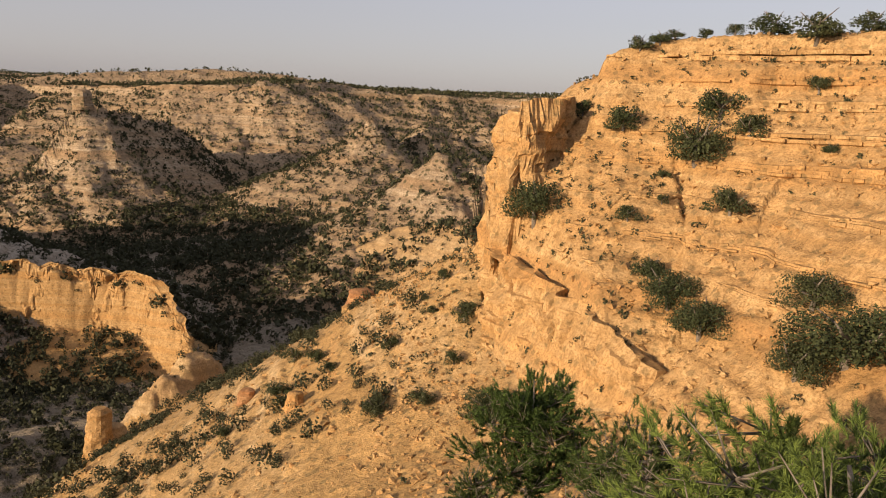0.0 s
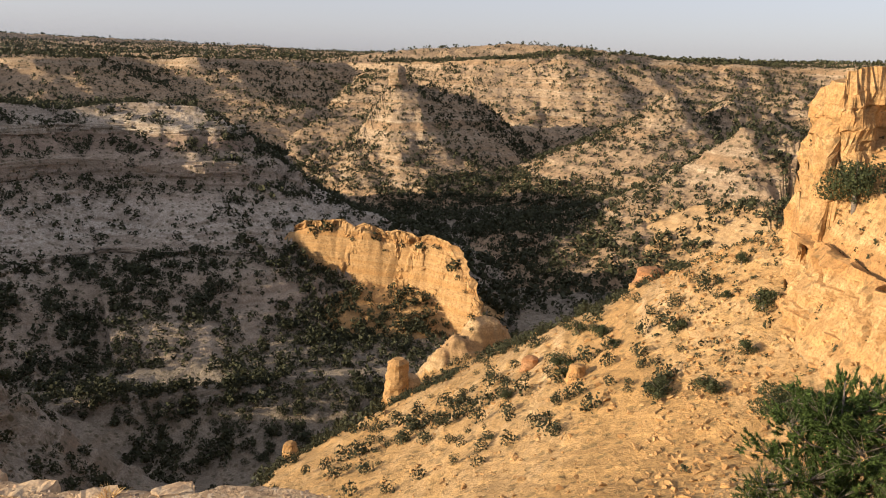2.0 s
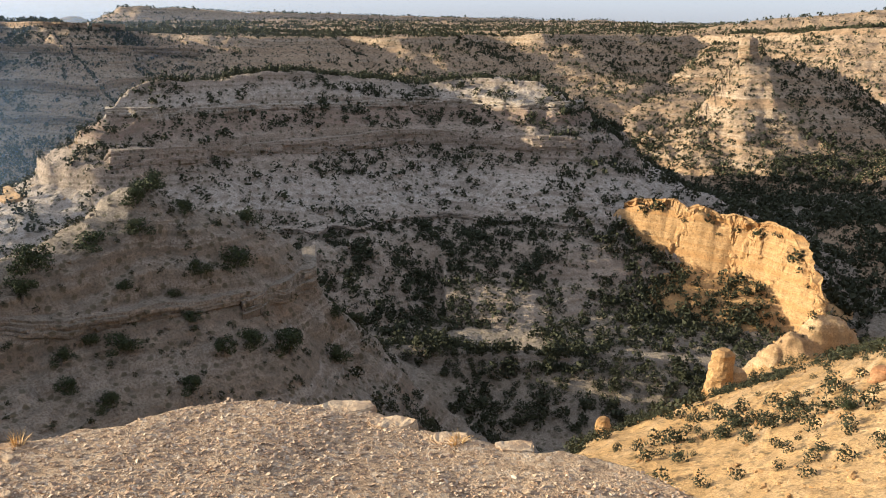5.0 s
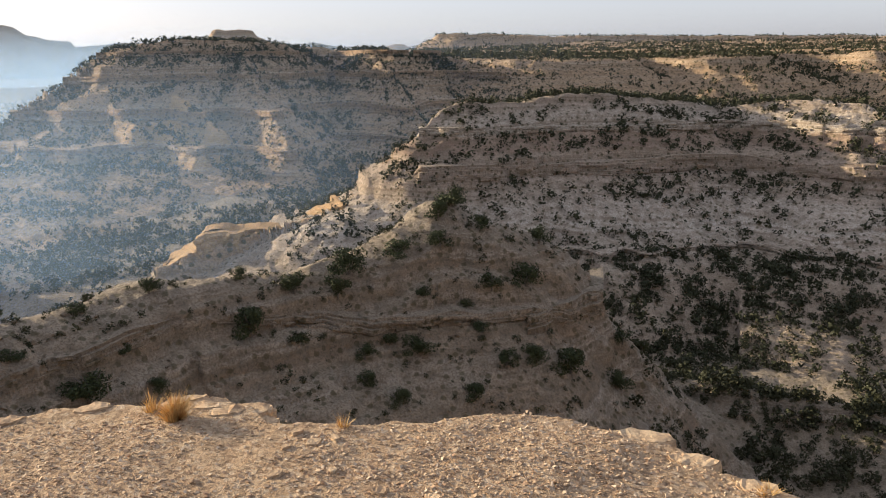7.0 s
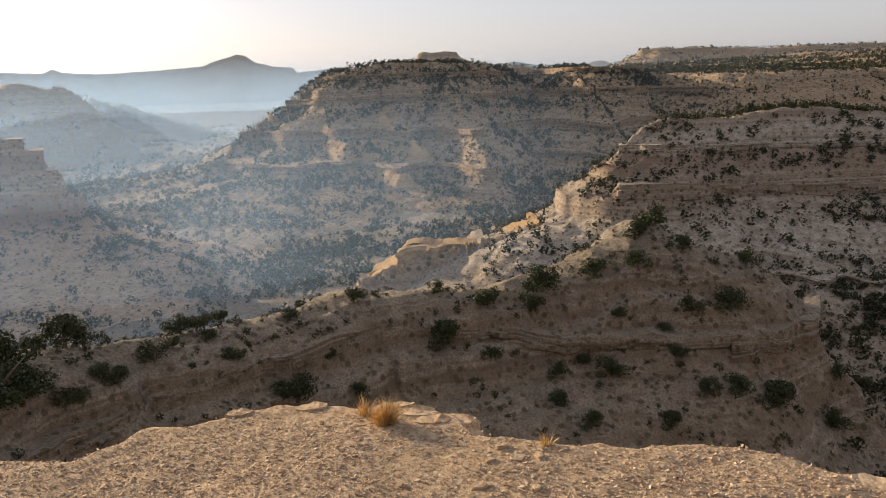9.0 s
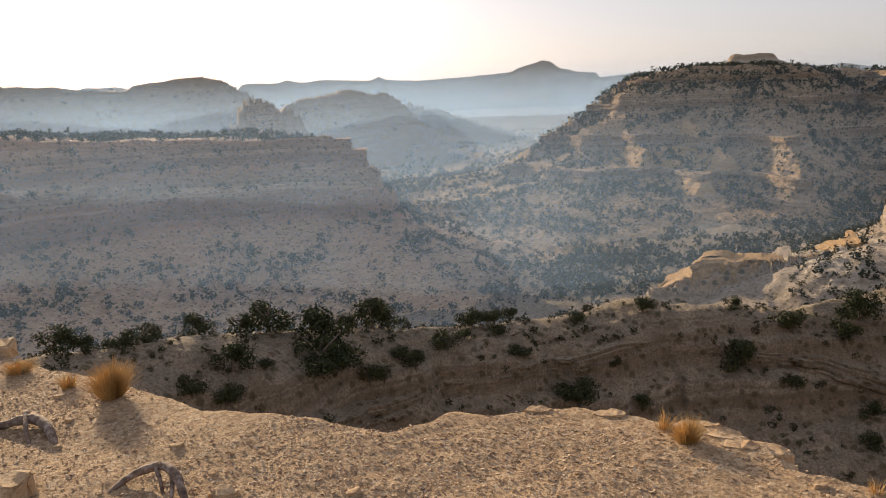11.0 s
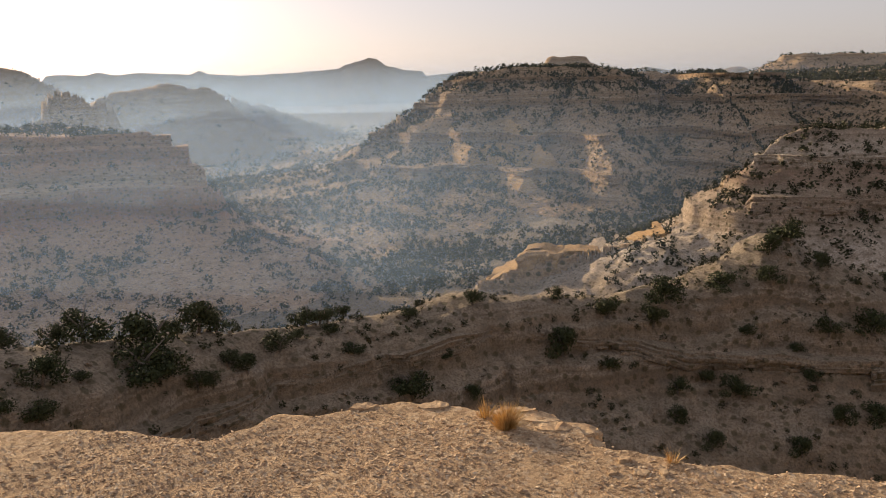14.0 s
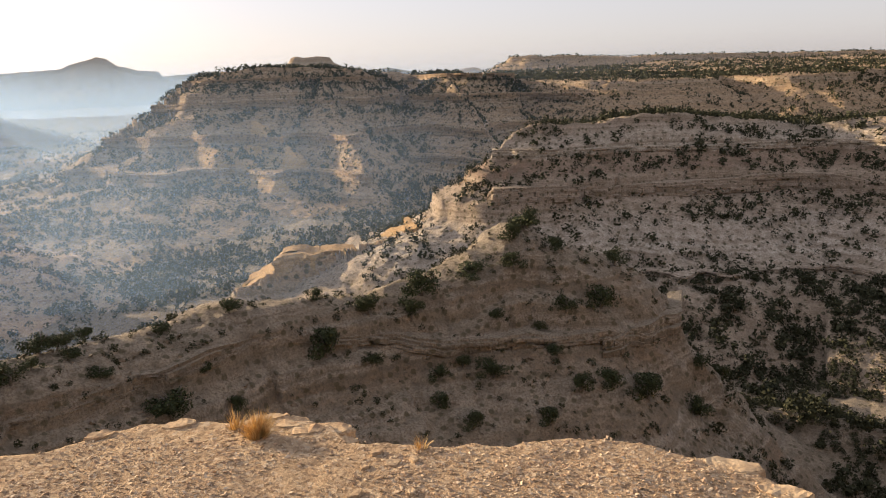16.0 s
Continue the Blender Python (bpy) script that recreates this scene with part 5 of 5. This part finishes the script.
def root_wood(points, radii, label, branches=()):
    """A gnarled piece of dead root with its side roots."""
    def smooth(pts, rr):
        out, rad = [], []
        for i in range(len(pts) - 1):
            p0, p1, p2, p3 = pts[max(i - 1, 0)], pts[i], pts[i + 1], pts[min(i + 2, len(pts) - 1)]
            for k in range(6):
                t = k / 6
                out.append(0.5 * (2 * p1 + (p2 - p0) * t + (2 * p0 - 5 * p1 + 4 * p2 - p3) * t * t + (3 * p1 - p0 - 3 * p2 + p3) * t ** 3))
                rad.append((rr[i] + (rr[i + 1] - rr[i]) * t) * (1 + 0.25 * noise.noise(out[-1] * 30)))
        return out + [pts[-1]], rad + [rr[-1]]
    root = new("dead_root")
    root.matrix_world = Matrix.Translation(points[0])
    for k, (pts, rr) in enumerate([(points, radii), *branches]):
        p, q = smooth([v - points[0] for v in pts], rr)
        part("stem" if k == 0 else "side_root", tube_arrays(p, q, 9), DEAD, root, "", True)
    return tagged(root, label, "dead wood", "dead roots on the ledge")


root_wood([on_ledge(123.5, 3.66, -0.01), on_ledge(122.2, 3.72, 0.018), on_ledge(121.0, 3.73, 0.045), on_ledge(119.8, 3.68, 0.08), on_ledge(119.0, 3.58, 0.075), on_ledge(118.6, 3.48, 0.03), on_ledge(118.1, 3.4, -0.04)], [0.009, 0.015, 0.019, 0.022, 0.021, 0.017, 0.012],
          "grey weathered dead root arching over the gravel",
          [([on_ledge(120.2, 3.68, 0.065), on_ledge(120.0, 3.62, 0.04), on_ledge(119.9, 3.58, -0.03)], [0.011, 0.009, 0.006]), ([on_ledge(119.2, 3.6, 0.07), on_ledge(119.3, 3.52, 0.03), on_ledge(119.6, 3.45, -0.03)], [0.012, 0.009, 0.006])])
root_wood([on_ledge(130.5, 4.8, 0.0), on_ledge(129.3, 4.74, 0.015), on_ledge(128.0, 4.7, 0.035), on_ledge(127.2, 4.64, 0.04), on_ledge(126.6, 4.5, 0.03), on_ledge(126.3, 4.36, -0.02)], [0.012, 0.02, 0.026, 0.028, 0.026, 0.016],
          "dark twisted dead root half buried in gravel", [([on_ledge(127.8, 4.74, 0.055), on_ledge(127.9, 4.55, 0.03), on_ledge(127.7, 4.4, -0.02)], [0.015, 0.012, 0.008])])
root_wood([on_ledge(130.0, 4.74, 0.02), on_ledge(130.1, 4.55, 0.05), on_ledge(130.6, 4.35, 0.03), on_ledge(130.7, 4.15, 0.0)], [0.022, 0.024, 0.02, 0.01], "short grey dead branch lying on gravel")


# ---- loose rock on the slopes ----
def rubble(name, label, mat, az0, az1, r0, r1, count, low, high, owners, seed, clump=10.0, thick=0.55, steep=1.6):
    rng = np.random.RandomState(seed)
    shapes = [chip_arrays(rng) for _ in range(8)]
    az = rng.uniform(az0, az1, count)
    r = np.sqrt(rng.uniform(r0 * r0, r1 * r1, count))
    x, y = polar(az, r)
    z, own = ground(x, y)
    slope = np.abs(ground(*polar(az, r + 1.0))[0] - z)
    names = [i + 1 for i, f in enumerate(FORMS) if f.name in owners]
    keep = np.isin(own, names) & (fbm(x + 70, y, clump, 3) + rng.uniform(-0.4, 0.4, count) < thick - 0.5) & (slope < steep)
    x, y, z = x[keep], y[keep], z[keep]
    pick = rng.randint(0, 8, len(x))
    verts, faces, o = [], [], 0
    for k, (v, f) in enumerate(shapes):
        i = np.nonzero(pick == k)[0]
        sz = (low * (high / low) ** (rng.rand(len(i)) ** 2))[:, None, None]
        a = rng.uniform(0, 6.28, len(i))
        c, q = np.cos(a)[:, None], np.sin(a)[:, None]
        p = np.stack([v[None, :, 0] * c - v[None, :, 1] * q, v[None, :, 0] * q + v[None, :, 1] * c, v[None, :, 2] * 1.5 + 0.3 * v[None, :, 0] * rng.uniform(-1, 1, len(i))[:, None]], -1) * sz
        p = p + np.stack([x[i], y[i], z[i]], -1)[:, None] + np.array([0, 0, 0.1]) * sz
        verts.append(p.reshape(-1, 3))
        faces.append((f[None] + (np.arange(len(i)) * len(v))[:, None, None] + o).reshape(-1, 3))
        o += len(i) * len(v)
    tagged(mesh_object(name, np.concatenate(verts), np.concatenate(faces), mat, False), label, "rubble", kind="stuff")


rubble("hill_rubble", "broken golden stones strewn on the hillside", GOLD, -36, 4, 5, 64, 19000, 0.04, 0.34, ("sunlit_hill", "golden_slope"), 41)
rubble("slope_rubble", "broken golden blocks strewn down the slope", GOLD, -4, 36, 26, 108, 9000, 0.06, 0.36, ("golden_slope", "pale_outcrop"), 42)
rubble("ridge_rubble", "broken tan stones on the shaded ridge", TAN, 44, 130, 45, 122, 9000, 0.1, 0.6, ("shaded_ridge",), 43)


# ---- single rocks on the golden slope ----
def boulder_arrays(seed, wide, tall, taper, bends=0.15):
    """An upright, layered and weathered rock, tapering upwards."""
    rng = np.random.RandomState(seed)
    rows, cols = 16, 18
    verts, faces = [], []
    for i in range(rows):
        u = i / (rows - 1)
        for k in range(cols):
            a = 2 * math.pi * k / cols
            q = Vector((math.cos(a), math.sin(a), u * tall / wide))
            rr = wide * (1 - taper * u) * (1 + 0.28 * noise.noise(q * 1.3 + Vector((seed, 0, 0))) + 0.10 * noise.noise(q * 5) + 0.07 * noise.noise(Vector((0, seed, u * 9))))
            if i == rows - 1:
                rr *= 0.55
            verts.append((math.cos(a) * rr + bends * wide * u * u, math.sin(a) * rr, u * tall))
    for i in range(rows - 1):
        for k in range(cols):
            a, b = i * cols + k, i * cols + (k + 1) % cols
            faces.append((a, b, b + cols, a + cols))
    faces.append(tuple(range(cols))[::-1])
    faces.append(tuple(range((rows - 1) * cols, rows * cols)))
    return verts, faces


RED = rock_material("red sandstone", (0.42, 0.22, 0.10), (0.44, 0.22, 0.10), (0.5, 0.3, 0.15), (0.36, 0.15, 0.07), 0.4, 0.5, 0.0, 1.5)


def rock(name, az, r, wide, tall, taper, seed, mat, label, category, sink=0.6):
    x, y, z = height_at(az, r)
    ob = new(name, data(name, boulder_arrays(seed, wide, tall + sink, taper), mat))
    ob.matrix_world = pose(float(x[0]), float(y[0]), float(z[0]) - sink, 0, 0, 40 * seed)
    return tagged(ob, label, category, "rocks on the golden slope")


rock("hoodoo", 23.0, 86, 1.7, 5.0, 0.35, 2, GOLD, "orange sandstone pillar standing at the slope edge", "rock pillar", 1.5)
rock("butte_tip", 23.3, 430, 5.0, 7.0, 0.2, 6, PALE, "square sandstone pillar on top of the butte", "rock pillar", 3.0)
rock("boulder", 22.0, 87, 1.8, 2.0, 0.4, 5, PALE_GOLD, "pale blocky rock beside the sandstone pillar", "rock", 1.0)
rock("boulder", 4.7, 83, 1.9, 2.6, 0.3, 3, RED, "rust-red sandstone block on the golden slope", "rock", 1.0)
rock("boulder", 5.6, 82, 1.3, 1.6, 0.4, 7, GOLD, "golden sandstone block beside the red one", "rock", 0.8)
rock("boulder", 31.0, 66, 1.0, 2.2, 0.5, 4, GOLD, "leaning golden rock at the gully edge", "rock", 0.8)
rock("boulder", 9.5, 48, 0.7, 0.9, 0.4, 8, GOLD, "angular golden boulder lying on the slope", "rock", 0.3)
rock("boulder", 13.0, 55, 0.8, 0.9, 0.4, 9, RED, "brown angular boulder lying on the slope", "rock", 0.3)


# ---- pinyon pines close to the viewer ----
def pine(az, r, wide, top, deep, tufts, needles, length, thin, seed, label, leaf=None):
    """A bushy pinyon whose crown reaches up to the height top: a crooked trunk, limbs, and brushes of needles at every twig."""
    rng = np.random.RandomState(seed)
    x, y, z = height_at(az, r)
    base_z = float(z[0])
    tall = top - base_z
    root = new("pinyon_pine")
    root.matrix_world = pose(float(x[0]), float(y[0]), base_z)
    low = max(tall - deep, tall * 0.12)
    wood = [tube_arrays([(0, 0, -0.3), (0.06, 0.03, low * 0.5), (0, 0, low), (0.05, -0.05, (low + tall) / 2), (0.0, 0.05, tall * 0.97)], [0.09, 0.08, 0.065, 0.04, 0.008])]
    limbs = 22
    verts, faces = [], []
    per = tufts // limbs
    for i in range(limbs):
        a = 2 * math.pi * i * 0.382 + rng.uniform(-0.3, 0.3)
        u = (i + 0.5) / limbs
        start = Vector((0.03, 0, low + (tall - low) * (0.02 + 0.75 * u)))
        reach = wide * 0.5 * (1.05 - 0.42 * u) * rng.uniform(0.8, 1.08)
        end = start + Vector((math.cos(a) * reach, math.sin(a) * reach, (tall - low) * rng.uniform(0.05, 0.25)))
        mid = start.lerp(end, 0.5) + Vector((0, 0, -0.05 * deep))
        wood.append(tube_arrays([start, mid, end], [0.028, 0.018, 0.005], 5))
        ends = [(t, Vector(rng.normal(size=3)) * reach * 0.26 * t) for t in (0.3, 0.45, 0.6, 0.7, 0.8, 0.9, 1.0, 1.0, 1.0)]
        for k in range(per):
            t, off = ends[k % 9]
            base = start.lerp(mid, t * 2) if t < 0.5 else mid.lerp(end, t * 2 - 1)
            off = Vector((off.x, off.y, abs(off.z) * 0.9)) + Vector(rng.normal(size=3)) * length * 1.1
            twig = base + off
            way = (off.normalized() + Vector((0, 0, 0.35)) + (end - start).normalized() * 0.7).normalized()
            if k % 2 == 0:
                wood.append(tube_arrays([base, base.lerp(twig, 0.6), twig], [0.007, 0.005, 0.003], 3))
            for n in range(needles):
                d = (way * rng.uniform(0.5, 1.4) + Vector(rng.normal(size=3)) * 0.5).normalized()
                p = twig - way * length * rng.uniform(0, 1.6)
                side = d.cross(Vector(rng.normal(size=3))).normalized() * thin
                o = len(verts)
                verts += [tuple(p - side), tuple(p + side), tuple(p + d * length * rng.uniform(0.7, 1.1))]
                faces.append((o, o + 1, o + 2))
    part("trunk", merged(*wood), BARK, root, "", True)
    part("crown", (verts, faces), leaf or PINE, root)
    return tagged(root, label, "pine", "pinyon pines near the viewer")


pine(-28.5, 3.6, 1.55, -1.22, 1.0, 1000, 90, 0.06, 0.0028, 1, "bright green pinyon pine with long needles close below the ledge", GREEN_PINE)
pine(-24.5, 5.2, 1.15, -2.0, 1.0, 640, 70, 0.055, 0.0034, 2, "small green pinyon pine beside a larger one", GREEN_PINE)
pine(-16.6, 11.0, 1.8, -4.1, 1.5, 560, 46, 0.08, 0.0065, 3, "open-branched green pinyon pine on the slope")
pine(-8.2, 15.0, 2.3, -4.9, 2.6, 1500, 46, 0.10, 0.0095, 4, "dark green bushy pinyon pine on the slope")
pine(-13.6, 12.5, 1.2, -5.2, 1.2, 300, 40, 0.08, 0.006, 5, "small dark green pinyon on the slope")
pine(-4.2, 13.5, 1.0, -6.3, 0.8, 220, 40, 0.08, 0.006, 6, "low dark green pinyon on the slope")


# ---- translucent sheets that stand in for haze ----
def haze_sheet_material(r, density, top, begin):
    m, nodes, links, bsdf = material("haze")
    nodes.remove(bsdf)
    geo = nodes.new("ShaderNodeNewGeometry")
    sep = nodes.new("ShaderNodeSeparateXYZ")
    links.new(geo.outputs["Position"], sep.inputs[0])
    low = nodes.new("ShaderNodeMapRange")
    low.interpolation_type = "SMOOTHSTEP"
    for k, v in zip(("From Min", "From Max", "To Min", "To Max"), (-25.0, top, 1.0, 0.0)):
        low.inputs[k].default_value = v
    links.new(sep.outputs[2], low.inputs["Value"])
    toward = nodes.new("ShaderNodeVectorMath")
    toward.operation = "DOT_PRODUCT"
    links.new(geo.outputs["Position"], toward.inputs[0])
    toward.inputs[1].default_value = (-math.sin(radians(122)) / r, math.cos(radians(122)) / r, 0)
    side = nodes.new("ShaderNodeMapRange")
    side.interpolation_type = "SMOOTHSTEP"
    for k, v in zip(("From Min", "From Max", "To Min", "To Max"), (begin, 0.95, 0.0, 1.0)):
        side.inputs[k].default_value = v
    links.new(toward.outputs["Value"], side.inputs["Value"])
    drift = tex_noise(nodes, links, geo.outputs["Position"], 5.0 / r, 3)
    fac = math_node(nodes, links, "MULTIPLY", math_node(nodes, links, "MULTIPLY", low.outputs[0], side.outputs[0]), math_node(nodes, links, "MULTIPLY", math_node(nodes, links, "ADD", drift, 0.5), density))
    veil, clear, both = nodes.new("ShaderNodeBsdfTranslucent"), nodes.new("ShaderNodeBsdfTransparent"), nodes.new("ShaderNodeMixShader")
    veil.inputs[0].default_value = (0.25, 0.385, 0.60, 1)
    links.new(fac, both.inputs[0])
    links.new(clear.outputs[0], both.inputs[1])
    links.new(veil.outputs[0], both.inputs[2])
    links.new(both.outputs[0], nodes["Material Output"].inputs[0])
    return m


# Upright translucent sheet, denser towards the sun, added to imitate haze.
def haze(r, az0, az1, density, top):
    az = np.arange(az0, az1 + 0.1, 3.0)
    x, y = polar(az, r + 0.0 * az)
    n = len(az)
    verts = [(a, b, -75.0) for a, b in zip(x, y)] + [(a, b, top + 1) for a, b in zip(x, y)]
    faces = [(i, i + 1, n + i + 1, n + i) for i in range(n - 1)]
    ob = mesh_object("haze", np.array(verts), np.array(faces), haze_sheet_material(r, density, top, math.cos(radians(122 - az0))))
    tagged(ob, "translucent bluish sheet standing in for canyon haze", "haze", kind="structure")


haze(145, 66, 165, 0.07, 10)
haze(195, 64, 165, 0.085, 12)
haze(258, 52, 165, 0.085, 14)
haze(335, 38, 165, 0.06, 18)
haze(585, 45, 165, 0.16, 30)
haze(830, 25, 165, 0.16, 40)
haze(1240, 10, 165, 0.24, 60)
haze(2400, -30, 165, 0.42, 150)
# ---- end of things ----
